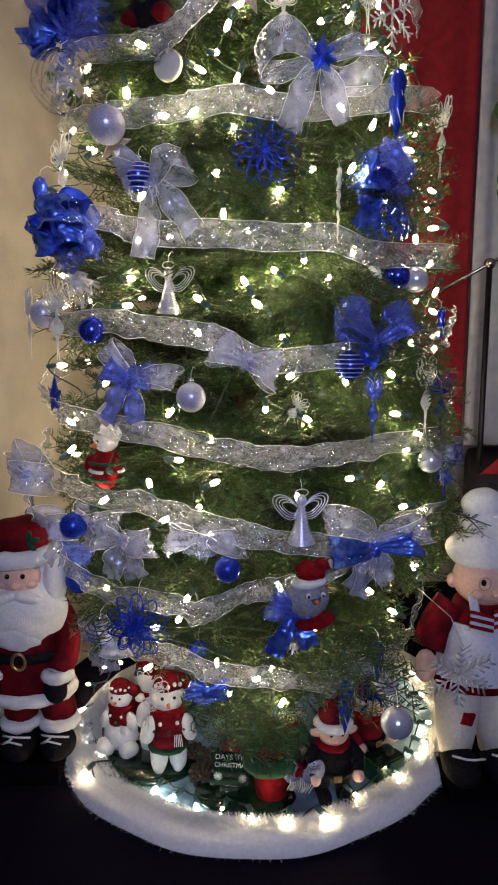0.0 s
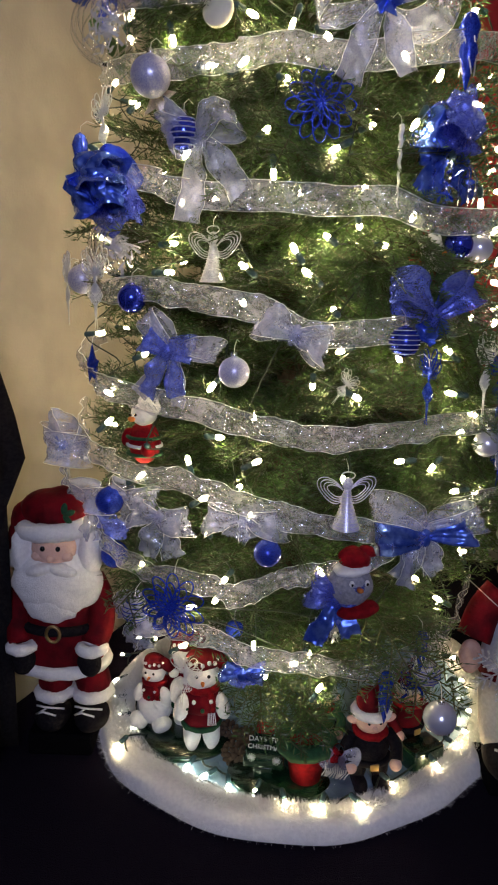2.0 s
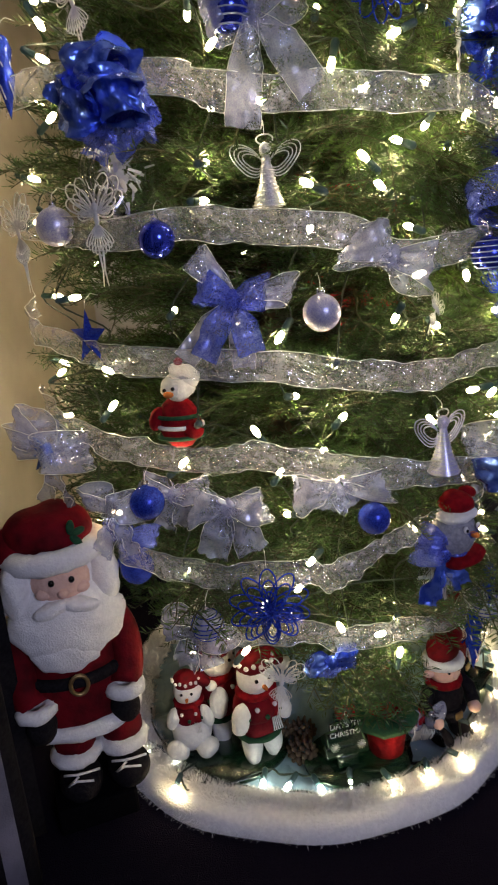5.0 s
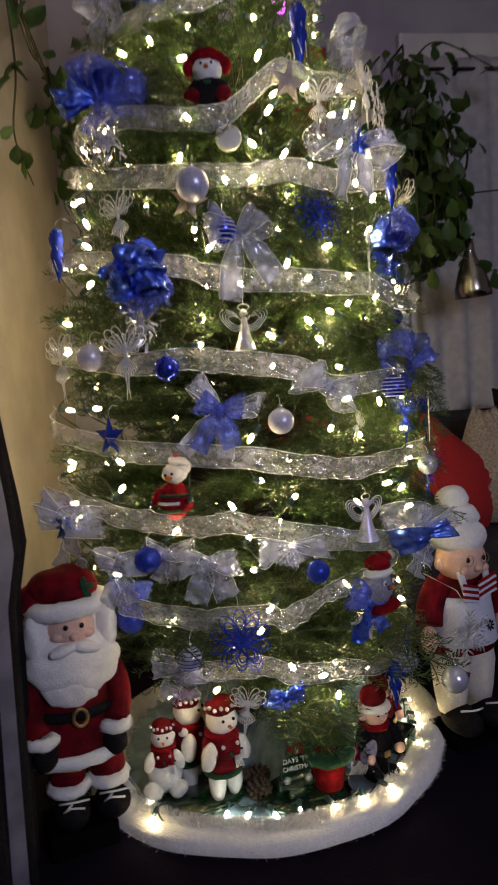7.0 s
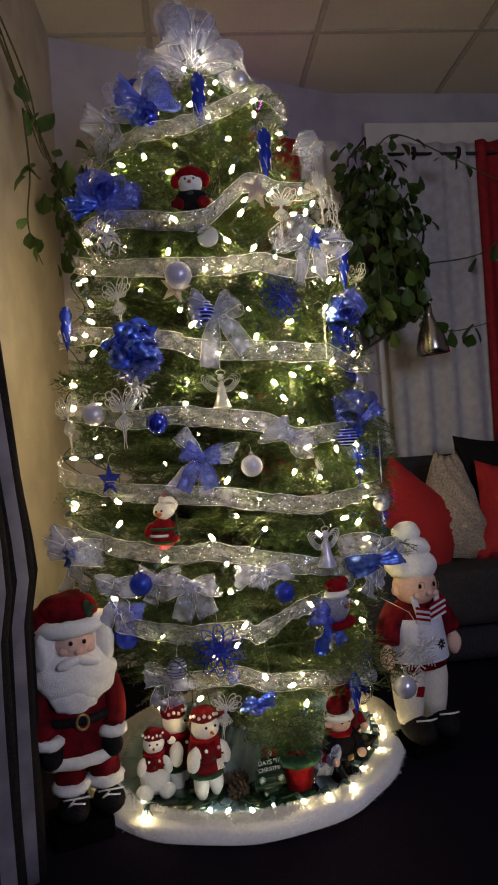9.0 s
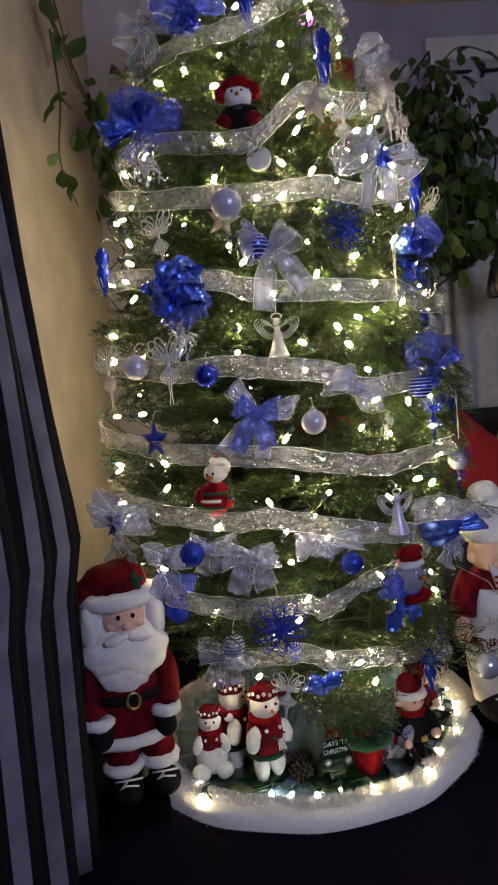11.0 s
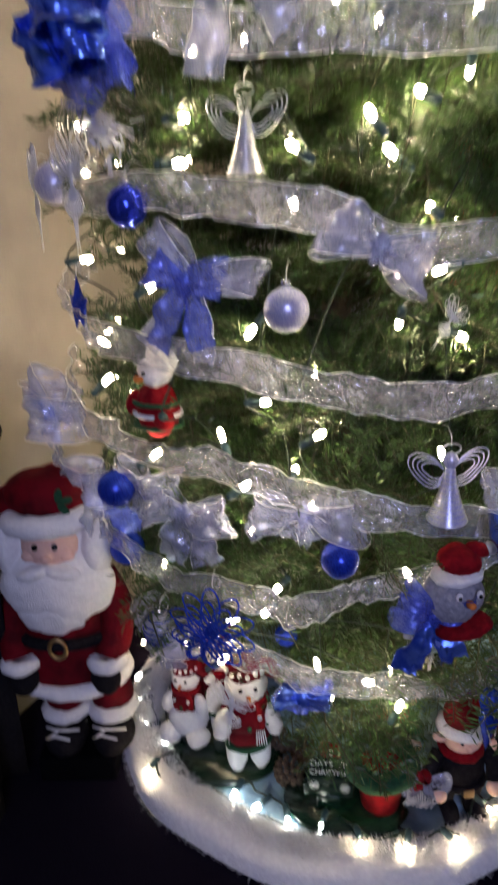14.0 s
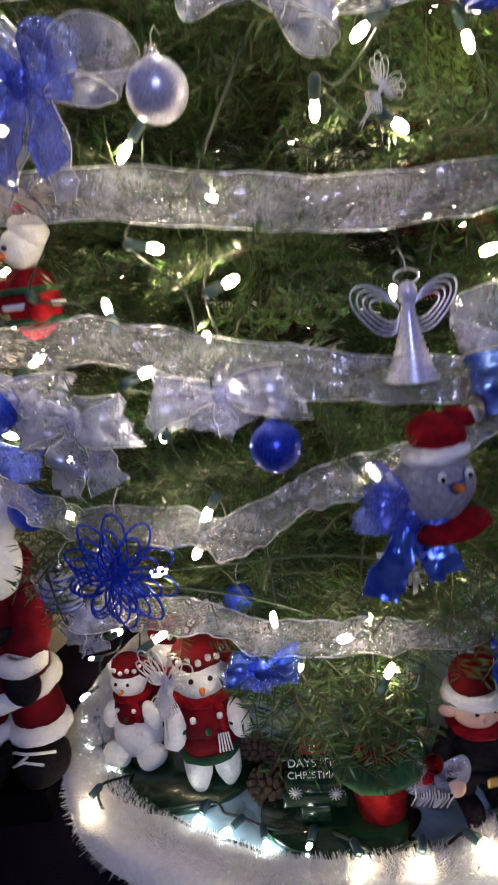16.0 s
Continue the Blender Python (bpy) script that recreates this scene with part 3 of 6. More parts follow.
strings = [sorted(s, key=lambda q: q[1]) for s in STRINGS]
g = np.random.default_rng(3)
strings += [[(az + g.uniform(-14, 14), zz + g.uniform(-0.05, 0.05)) for zz in np.arange(0.5, 2.0, 0.17)] for az in (95, 130, 165, 200, 235, -108)]
for si, row in enumerate(strings):
    cord = thing("light_string", Matrix.Identity(4), "string of warm white bulbs on dark green cable in the tree", "string lights", "tree lights")
    pts = []
    for i, (az, zz) in enumerate(row):
        p = on_tree(az, zz, -0.015)
        tilt = pose(*p, g.uniform(20, 150), g.uniform(-50, 50), az + g.uniform(-60, 60))
        shared("bulb", bulb_mesh, cord, tilt @ Matrix.Diagonal((.70, .70, .92, 1)))
        shared("socket", socket_mesh, cord, tilt)
        pts.append(tuple(tilt @ Vector((0, 0, 0.032))))
        if i + 1 < len(row):
            a2, z2 = row[i + 1]
            q = on_tree((az + a2) / 2 + g.uniform(-3, 3), (zz + z2) / 2, -0.05)
            pts.append(tuple(q))
    bm = bmesh.new()
    tube(bm, smooth_line(pts, 5), 0.0016, 4)
    part("cable", bm, CABLE, cord)

# ---- ribbon garlands: (degrees, height) along each tier ----
TIERS = []
TIERS.append(((-98, 1.830), (-70, 1.849), (-44, 1.854), (-23, 1.862), (-4, 1.923), (16, 1.990), (43, 2.041), (51, 1.979)))
TIERS.append(((-80, 1.620), (-49, 1.597), (-33, 1.571), (-22, 1.566), (-15, 1.597), (-8, 1.647), (-1, 1.675), (16, 1.666), (54, 1.738), (80, 1.730)))
TIERS.append(((-85, 1.538), (-56, 1.473), (-33, 1.444), (-21, 1.439), (-11, 1.439), (-2, 1.448), (9, 1.433), (23, 1.454), (44, 1.494), (72, 1.546), (94, 1.560)))
TIERS.append(((-90, 1.320), (-64, 1.300), (-53, 1.283), (-32, 1.256), (-26, 1.233), (-17, 1.221), (-4, 1.218), (8, 1.212), (19, 1.215), (28, 1.194), (43, 1.198), (70, 1.220)))
TIERS.append(((-85, 1.120), (-67, 1.094), (-56, 1.079), (-45, 1.065), (-33, 1.070), (-23, 1.058), (-13, 1.048), (-4, 1.033), (2, 1.003), (8, 0.998), (18, 1.006), (28, 1.013), (44, 1.029), (67, 1.054), (85, 1.100)))
TIERS.append(((-100, 0.970), (-87, 0.936), (-62, 0.904), (-50, 0.887), (-36, 0.876), (-18, 0.860), (-4, 0.837), (9, 0.823), (23, 0.827), (40, 0.839), (75, 0.833), (85, 0.900)))
TIERS.append(((-85, 0.800), (-61, 0.762), (-45, 0.736), (-32, 0.726), (-24, 0.731), (-11, 0.706), (0, 0.681), (12, 0.661), (30, 0.642), (42, 0.674), (74, 0.660), (85, 0.720)))
TIERS.append(((-60, 0.550), (-42, 0.530), (-29, 0.523), (-16, 0.531), (-12, 0.512), (-4, 0.542), (1, 0.567), (12, 0.575), (22, 0.608), (32, 0.640)))
TIERS.append(((-48, 0.410), (-34, 0.400), (-19, 0.411), (-8, 0.376), (8, 0.361), (29, 0.336), (51, 0.361), (68, 0.375), (82, 0.420)))


def garland(i, row):
    line = smooth_line(row, 10)
    pts, acr = [], []
    for k, (az, zz) in enumerate(line):
        wave = 0.022 + 0.012 * noise.noise(Vector((k * 0.11, i * 3.3, 0)))
        p = on_tree(az, zz, wave)
        tip = 0.30 * noise.noise(Vector((k * 0.07, i * 5.1, 2))) + 0.12
        out = Vector((math.sin(radians(az)), -math.cos(radians(az)), 0))
        pts.append(p)
        acr.append(Vector((0, 0, 1)) + out * tip)
    top = thing("ribbon_garland", Matrix.Identity(4), "sheer silver ribbon with wired edges draped across the fir branches", "ribbon", "ribbon tiers")
    bm = bmesh.new()
    wid = [0.047 + 0.006 * noise.noise(Vector((k * 0.16, i * 2.2, 5))) for k in range(len(pts))]
    grid = band(bm, pts, acr, wid, 10, ripple=0.016, seed=i * 7.7)
    edges = [[tuple(r[0].co) for r in grid], [tuple(r[-1].co) for r in grid]]
    part("sheer_band", bm, SILVER_RIBBON, top)
    for e in edges:
        bm = bmesh.new()
        tube(bm, e, 0.0007, 4)
        part("wire_edge", bm, WIRE, top, "thin silver wire edge")


for i, row in enumerate(TIERS):
    garland(i, row)


# ---- bows ----
def bow_loop(bm, side, w, b, seed, mi=0, lift=0.25, depth=0.5):
    """A gathered loop of ribbon; returns its two edges."""
    pts, acr, wid = [], [], []
    n = 26
    for i in range(n + 1):
        s = i / n
        x = side * w * math.sin(math.pi * s) * (0.9 + 0.1 * s)
        y = -depth * w * math.sin(2 * math.pi * s) - 0.010
        zz = lift * w * math.sin(math.pi * s) + 0.10 * w * math.sin(2 * math.pi * s)
        pts.append((x, y, zz))
        acr.append((side * (-0.25 + 0.3 * math.sin(seed)), 0.5 * math.cos(2 * math.pi * s + seed), 1))
        wid.append(b * (0.20 + 0.93 * math.sin(math.pi * min(1, max(0, s))) ** 0.6))
    grid = band(bm, pts, acr, wid, 12, mi, ripple=0.13 * b, seed=seed, cup=0.18 * b, pleat=0.05 * b)
    return [[tuple(r[k].co) for r in grid] for k in (0, -1)]


def bow_tail(bm, side, ln, b, seed, mi=0, spread=0.45):
    pts = [(side * spread * ln * (i / 14) ** 0.8, -0.012 - 0.05 * ln * math.sin(i * 0.5 + seed), -ln * i / 14) for i in range(15)]
    acr = [(1, 0.25 * math.sin(i * 0.57 + seed), side * spread * 0.9) for i in range(15)]
    wid = [b * (0.30 + 0.70 * min(1, i / 6)) for i in range(15)]
    grid = band(bm, pts, acr, wid, 8, mi, ripple=0.26 * b, seed=seed + 3, cup=0.15 * b, pleat=0.05 * b)
    return [[tuple(r[k].co) for r in grid] for k in (0, -1)]


def wired(edges, owner, turn=None, mat=None):
    """The thin wire sewn into both edges of a ribbon."""
    bm = bmesh.new()
    for e in edges:
        tube(bm, e, 0.00045, 4)
    if turn:
        turn(bm)
    part("wire_edge", bm, mat or WIRE, owner)


def bow(m, w, b, mat, tail_mat, label, tails=0.1, star=None, loops=2, lift=0.25, seed=0.0):
    top = thing("bow", m, label, "bow", "bows on the tree")
    for k in range(loops):
        side = 1 if k % 2 else -1
        bm = bmesh.new()
        edges = bow_loop(bm, side, w * (1 - 0.18 * (k // 2)), b, seed + k * 2.7, lift=lift + 0.55 * (k // 2))
        wired(edges, part("loop", bm, mat, top), mat=BLUE_FOIL if mat in (BLUE_BOW, BLUE_FOIL) else WIRE)
    for k, side in enumerate((-1, 1)):
        bm = bmesh.new()
        edges = bow_tail(bm, side, tails * (1 - 0.15 * k), b * 0.85, seed + k * 4.1)
        wired(edges, part("tail", bm, tail_mat, top), mat=BLUE_FOIL if tail_mat in (BLUE_BOW, BLUE_FOIL) else WIRE)
    bm = bmesh.new()
    blob(bm, (0, -0.014, 0), (0.011, 0.010, 0.2 * b + 0.006), rough=0.003, freq=90, u=10, v=8)
    part("knot", bm, star or mat, top)
    if star:
        for k in range(7):
            bm = bmesh.new()
            a = 2 * math.pi * k / 7
            ln = 0.032
            tip = [(0, 0, 0), (0.30 * ln, 0, 0.45 * ln), (0, 0, ln), (-0.30 * ln, 0, 0.45 * ln)]
            lo = [bm.verts.new((x, -0.024 - (0.006 if j in (0,) else 0.012 if j == 2 else 0), zz)) for j, (x, y, zz) in enumerate(tip)]
            hi = [bm.verts.new((x, -0.021 - (0.006 if j in (0,) else 0.012 if j == 2 else 0), zz)) for j, (x, y, zz) in enumerate(tip)]
            bm.faces.new(lo), bm.faces.new(hi[::-1])
            for j in range(4):
                bm.faces.new((lo[j], lo[(j + 1) % 4], hi[(j + 1) % 4], hi[j]))
            bmesh.ops.rotate(bm, verts=bm.verts, cent=(0, 0, 0), matrix=Matrix.Rotation(a, 3, "Y"))
            part("petal", bm, star, top, "deep blue foil petal", smooth=False)
    return top


def ruffle(m, w, b, mat, tail_mat, label, count=9, tails=0.06, seed=0.0):
    """A pompom bow: crumpled loops standing out on all sides."""
    top = thing("bow", m, label, "bow", "bows on the tree")
    for k in range(count):
        bm = bmesh.new()
        bow_loop(bm, 1, w * (0.75 + 0.25 * math.sin(seed + k * 2.3)), b, seed + k * 3.1, lift=0.1, depth=0.38)
        bmesh.ops.rotate(bm, verts=bm.verts, cent=(0, 0, 0), matrix=(Matrix.Rotation(radians(-188 + 196 * ((k * 0.618 + 0.07 * seed) % 1)), 3, "Y") @ Matrix.Rotation(radians(35 * math.sin(k * 1.7 + seed)), 3, "Z")))
        for v in bm.verts:
            c = v.co * 26 + Vector((k * 5.0, seed, 0))
            v.co += Vector((noise.noise(c), noise.noise(c + Vector((9, 0, 0))), noise.noise(c + Vector((0, 9, 0))))) * 0.006
        bmesh.ops.translate(bm, verts=bm.verts, vec=(0, -0.012 * (k % 3), 0))
        part("loop", bm, mat if k % 3 else tail_mat, top)
    for k, side in enumerate((-1, 1)):
        bm = bmesh.new()
        bow_tail(bm, side, tails, b * 0.8, seed + k * 4.1, spread=0.7)
        part("tail", bm, tail_mat, top)
    return top


SB, BB, FB = SILVER_BOW, BLUE_BOW, BLUE_FOIL
bow(hung(-18.4, 1.31, .03, ry=-14), 0.062, 0.055, SB, SB, "sheer silver bow with long tails and curled loops", 0.122, loops=3, lift=0.30, seed=1)
bow(hung(15.5, 1.512, .045), 0.108, 0.054, SB, SB, "large sheer silver bow with a blue foil flower", 0.12, star=BLUE_FOIL, loops=2, lift=0.0, seed=2)
ruffle(hung(35.6, 1.318, -.015), 0.080, 0.060, BB, FB, "translucent blue bow above a clear openwork ball", 8, 0.08, seed=3)
ruffle(hung(-43, 1.218, .025), 0.090, 0.062, FB, BB, "shiny blue ruffled bow above a clear openwork ball", 10, 0.05, seed=4)
bow(hung(-25, .962, .03, ry=8), 0.048, 0.046, BB, BB, "translucent blue bow over a silver mesh bow", 0.085, loops=2, lift=0.3, seed=5)
bow(hung(-25, .960, .006, ry=22), 0.078, 0.042, SB, SB, "silver mesh bow behind a blue one", 0.105, loops=2, lift=0.5, seed=5.5)
bow(hung(.6, .999, .03, ry=23), 0.063, 0.064, SB, SB, "pale lilac sheer butterfly bow", 0.012, loops=2, lift=0.0, seed=6.28)
bow(hung(27, 1.03, .04), 0.075, 0.055, BB, FB, "blue foil bow with upright loops", 0.04, loops=2, lift=0.7, seed=7)
bow(hung(27, .652, .065), 0.088, 0.050, FB, SB, "shiny blue foil bow with silver tails", 0.085, loops=2, lift=0.05, seed=8)
bow(hung(28, .660, .05, ry=10), 0.105, 0.05, SB, SB, "sheer silver bow behind a blue one", 0.09, loops=2, lift=0.35, seed=8.5)
bow(hung(-9, .668, .0), 0.075, 0.055, SB, SB, "small sheer silver bow beside a blue ball", 0.04, loops=2, lift=-0.1, seed=9)
bow(hung(-30, .645, .0), 0.060, 0.060, SB, SB, "sheer silver bow hanging among branches", 0.085, loops=2, lift=0.0, seed=10)
bow(hung(-42, .66, -.01), 0.062, 0.050, SB, SB, "sheer silver bow beside a blue ball", 0.06, loops=2, lift=0.2, seed=11)
bow(hung(-57, .565, -.01), 0.055, 0.040, BB, BB, "small blue bow over a blue ball", 0.07, loops=2, lift=0.2, seed=12)
bow(hung(-69, .725, .05), 0.090, 0.065, SB, SB, "large sheer silver bow with a blue foil flower", 0.11, star=BLUE_FOIL, loops=3, lift=0.15, seed=13)
ruffle(hung(-58, 1.645, .04), 0.10, 0.060, FB, BB, "shiny blue bow above a clear openwork ball", 8, 0.06, seed=14)
bow(hung(-45, 1.935, .05), 0.082, 0.060, BB, FB, "blue foil-edged bow near the top of the tree", 0.06, loops=4, lift=0.2, seed=15)
bow(hung(-68, 1.93, .05), 0.085, 0.065, SB, SB, "sheer silver bow near the top of the tree", 0.11, loops=2, lift=0.3, seed=16)
bow(hung(11, .53, .035), 0.050, 0.045, BB, FB, "blue foil bow beside a mirrored ball", 0.085, loops=3, lift=0.3, seed=17)
bow(hung(-11, .318, .0), 0.045, 0.040, FB, BB, "blue foil bow under the lowest branches", 0.03, loops=2, lift=0.1, seed=18)
bow(hung(-54, .64, .03), 0.055, 0.05, SB, SB, "sheer silver bow low on the tree", 0.09, loops=2, lift=0.2, seed=20)
bow(hung(-42, .40, .02), 0.06, 0.055, SB, SB, "sheer silver bow low on the tree", 0.07, loops=2, lift=0.2, seed=21)
bow(hung(52, 1.86, .03), 0.07, 0.06, SB, SB, "sheer silver bow near the top of the tree", 0.06, loops=2, lift=0.3, seed=23)
bow(hung(62, .80, .02), 0.04, 0.04, SB, SB, "small silver bow at the side of the tree", 0.07, loops=2, lift=0.1, seed=24)

# topper: a burst of sheer loops
topper = thing("tree_topper", pose(-0.06, 1.62, 2.13), "large burst of sheer silver ribbon loops on the tree top", "tree topper")
for k in range(14):
    bm = bmesh.new()
    edges = bow_loop(bm, 1, 0.165 + 0.035 * math.sin(k * 2.1), 0.085, k * 1.9, lift=0.0, depth=0.25)
    m3 = Matrix.Rotation(radians(40 * math.sin(k * 1.3)), 3, "Z") @ Matrix.Rotation(radians(15 - 210 * ((k * 0.618) % 1)), 3, "Y")
    bmesh.ops.rotate(bm, verts=bm.verts, cent=(0, 0, 0), matrix=m3)
    wired(edges, part("loop", bm, SILVER_BOW, topper), lambda b_: bmesh.ops.rotate(b_, verts=b_.verts, cent=(0, 0, 0), matrix=m3))
for k in range(5):
    bm = bmesh.new()
    tube(bm, [(0, 0, 0), (0.02 * math.cos(k * 1.3), 0.02 * math.sin(k * 1.3), 0.1), (0.06 * math.cos(k * 1.3), 0.04 * math.sin(k * 1.3), 0.2)], 0.0014, 5)
    part("spray", bm, WIRE, topper)


# ---- balls ----
def hook(top, z, back=0.03):
    bm = bmesh.new()
    tube(bm, [(0, 0, z), (0, 0.002, z + 0.012), (0, 0.5 * back, z + 0.022), (0, back, z + 0.018)], 0.0007, 4)
    part("hook", bm, WIRE, top)


def ball(m, r, mat, label, stripes=None):
    top = thing("bauble", m, label, "bauble", "baubles on the tree")
    bm = bmesh.new()
    blob(bm, (0, 0, 0), (r, r, r), u=32, v=20)
    part("sphere", bm, mat, top)
    bm = bmesh.new()
    lathe(bm, ((0, r + 0.008), (0.006, r + 0.008), (0.0065, r - 0.001), (0, r - 0.001)), 14)
    part("cap", bm, CAP, top, "silver cap")
    if stripes:
        for k in range(6):
            bm = bmesh.new()
            zz = r * (-0.75 + 0.3 * k)
            rr = math.sqrt(r * r - zz * zz) + 0.0002
            tube(bm, [(rr * math.cos(a * math.pi / 14), rr * math.sin(a * math.pi / 14), zz) for a in range(28)], 0.0011, 4, closed=True)
            part("stripe", bm, stripes, top, "glitter stripe")
    hook(top, r + 0.006)
    return top


ball(hung(-28, 1.405, .07), .0325, LILAC_GLITTER, "pale lilac glitter bauble with a silver cap")
ball(hung(-22, 1.318, .045), .027, BLUE_SHINE, "blue bauble with silver glitter stripes", SILVER_GLITTER)
ball(hung(-60, 1.09, .03), .0295, LILAC_GLITTER, "pale lilac glitter bauble with a silver cap")
ball(hung(-38, 1.053, .015), .0265, BLUE_SHINE, "shiny royal blue bauble with silver cap")
ball(hung(-11, .933, .03), .0265, LILAC_GLITTER, "pale lilac glitter bauble with a silver cap")
ball(hung(44.5, 1.163, -.03), .0265, BLUE_SHINE, "shiny dark blue bauble with silver cap")
ball(hung(52, 1.16, -.02), .0265, SILVER_SHINE, "pearl silver bauble with silver cap")
ball(hung(22, .99, .04), .026, BLUE_SHINE, "blue bauble with silver glitter stripes", SILVER_GLITTER)
ball(pose(.279, 1.187, .325), .030, SILVER_SHINE, "pearl lilac bauble on a low branch tip")
ball(hung(-3.5, .614, .03), .0255, BLUE_GLITTER, "royal blue glitter bauble with silver cap")
ball(hung(-36, .45, .06), .026, SILVER_SHINE, "silver bauble with blue bands", BLUE_GLITTER)
ball(hung(50, .792, .03), .0255, SILVER_SHINE, "frosted silver bauble with silver cap")
ball(hung(-58, .500, .0), .0305, BLUE_GLITTER, "royal blue glitter bauble with silver cap")
ball(hung(-46, .655, .03), .0285, BLUE_GLITTER, "royal blue glitter bauble with silver cap")
ball(hung(-75, 2.07, .02), .027, BLUE_SHINE, "shiny dark blue bauble with silver cap")
ball(hung(-58, 2.03, .02), .027, SILVER_SHINE, "pearl white bauble with silver cap")
ball(hung(-44, 1.895, .03), .026, BLUE_SHINE, "shiny dark blue bauble with silver cap")
ball(hung(10, 2.03, .02), .03, SILVER_SHINE, "pearl silver bauble near the top")
ball(hung(46, .29, .05), .03, SILVER_SHINE, "clear bauble with blue tinsel", BLUE_GLITTER)
ball(hung(-20, .36, -.10), .02, BLUE_GLITTER, "small blue bauble deep in the branches")

disc = thing("disc_ornament", hung(-19.2, 1.523, .01), "round cream disc ornament", "ornament")
bm = bmesh.new()
lathe(bm, ((0, -0.005), (0.024, -0.005), (0.0275, -0.003), (0.0275, 0.003), (0.024, 0.005), (0, 0.005)), 28, pose(0, 0, 0, 90))
part("plate", bm, CREAM, disc)
hook(disc, 0.026)


def open_ball(m, r, label, inner):
    """A ball of clear curved bars, with tinsel inside."""
    top = thing("openwork_ball", m, label, "ornament", "clear openwork balls")
    for k in range(8):
        bm = bmesh.new()
        a = math.pi * k / 8
        pts = [(r * math.sin(t) * math.cos(a + 0.8 * math.sin(t)), r * math.sin(t) * math.sin(a + 0.8 * math.sin(t)), r * math.cos(t))
               for t in np.linspace(0, 2 * math.pi, 30)[:-1]]
        tube(bm, pts, 0.0018, 5, closed=True)
        part("bar", bm, CLEAR, top)
    bm = bmesh.new()
    gg = np.random.default_rng(int(r * 1e4))
    for k in range(70):
        d = Vector(gg.normal(size=3)).normalized()
        s = d.orthogonal().normalized() * 0.003
        p = d * r * gg.uniform(0.1, 0.75)
        q = p + Vector(gg.normal(size=3)).normalized() * 0.02
        vs = [bm.verts.new(v) for v in (p - s, p + s, q + s, q - s)]
        bm.faces.new(vs)
    part("tinsel", bm, inner, top, smooth=False)
    hook(top, r)


open_ball(hung(36, 1.25, -.015), .056, "clear openwork ball with blue tinsel inside", BLUE_FOIL)
open_ball(hung(-45, 1.15, .005), .056, "clear openwork ball with silver tinsel inside", SILVER_SHINE)
open_ball(hung(-55, 1.545, .045), .060, "clear openwork ball with blue and silver tinsel inside", SILVER_SHINE)
open_ball(hung(12, .472, .03), .031, "small mirrored openwork ball", WIRE)
open_ball(hung(46, .25, .03), .045, "clear openwork ball with blue tinsel on a low branch", BLUE_GLITTER)


# ---- wire flowers ----
def wire_flower(m, r, label, petals=10, flat=True, nested=False):
    top = thing("wire_flower", m, label, "ornament", "wire flowers")
    for k in range(petals):
        for lay in (0, 1, 2) if nested else (0, 1):
            bm = bmesh.new()
            ln = r * ((1.0, 0.80, 0.60)[lay] if nested else (1.0, 0.68)[lay])
            pts = []
            for i in range(18):
                t = 2 * math.pi * i / 18
                pts.append((ln * 0.21 * math.sin(t), -0.012 * lay - 0.010 - 0.012 * math.cos(t) * (1 if k % 2 else -1) * (0 if flat else 1.4), ln * (0.55 - 0.45 * math.cos(t))))
            tube(bm, pts, 0.0014, 5, closed=True)
            bmesh.ops.rotate(bm, verts=bm.verts, cent=(0, 0, 0), matrix=Matrix.Rotation(2 * math.pi * (k + (0 if nested else 0.5 * lay)) / petals, 3, "Y"))
            part("petal", bm, BLUE_GLITTER, top)
    bm = bmesh.new()
    blob(bm, (0, -0.012, 0), (0.009, 0.007, 0.009), u=10, v=8)
    part("centre", bm, BLUE_GLITTER, top)
    hook(top, r * 0.95)


wire_flower(hung(4.5, 1.365, -.01), .058, "royal blue glitter wire flower", 12)
wire_flower(hung(-23.6, .495, .06, turn=10), .064, "royal blue glitter wire flower with long looped petals", 10, True, True)


# ---- lace fairies ----
def outline_wing(bm, pts, r=0.0009):
    tube(bm, [(x, 0, z) for x, z in pts], r, 4, closed=True)


def loop_of(cx, cz, ang, ln, wd, n=14):
    c, s = math.cos(ang), math.sin(ang)
    out = []
    for i in range(n):
        t = 2 * math.pi * i / n
        u, v = ln * 0.5 * (1 - math.cos(t)), wd * math.sin(t) * math.sin(t / 2)
        out.append((cx + u * c - v * s, cz + u * s + v * c))
    return out


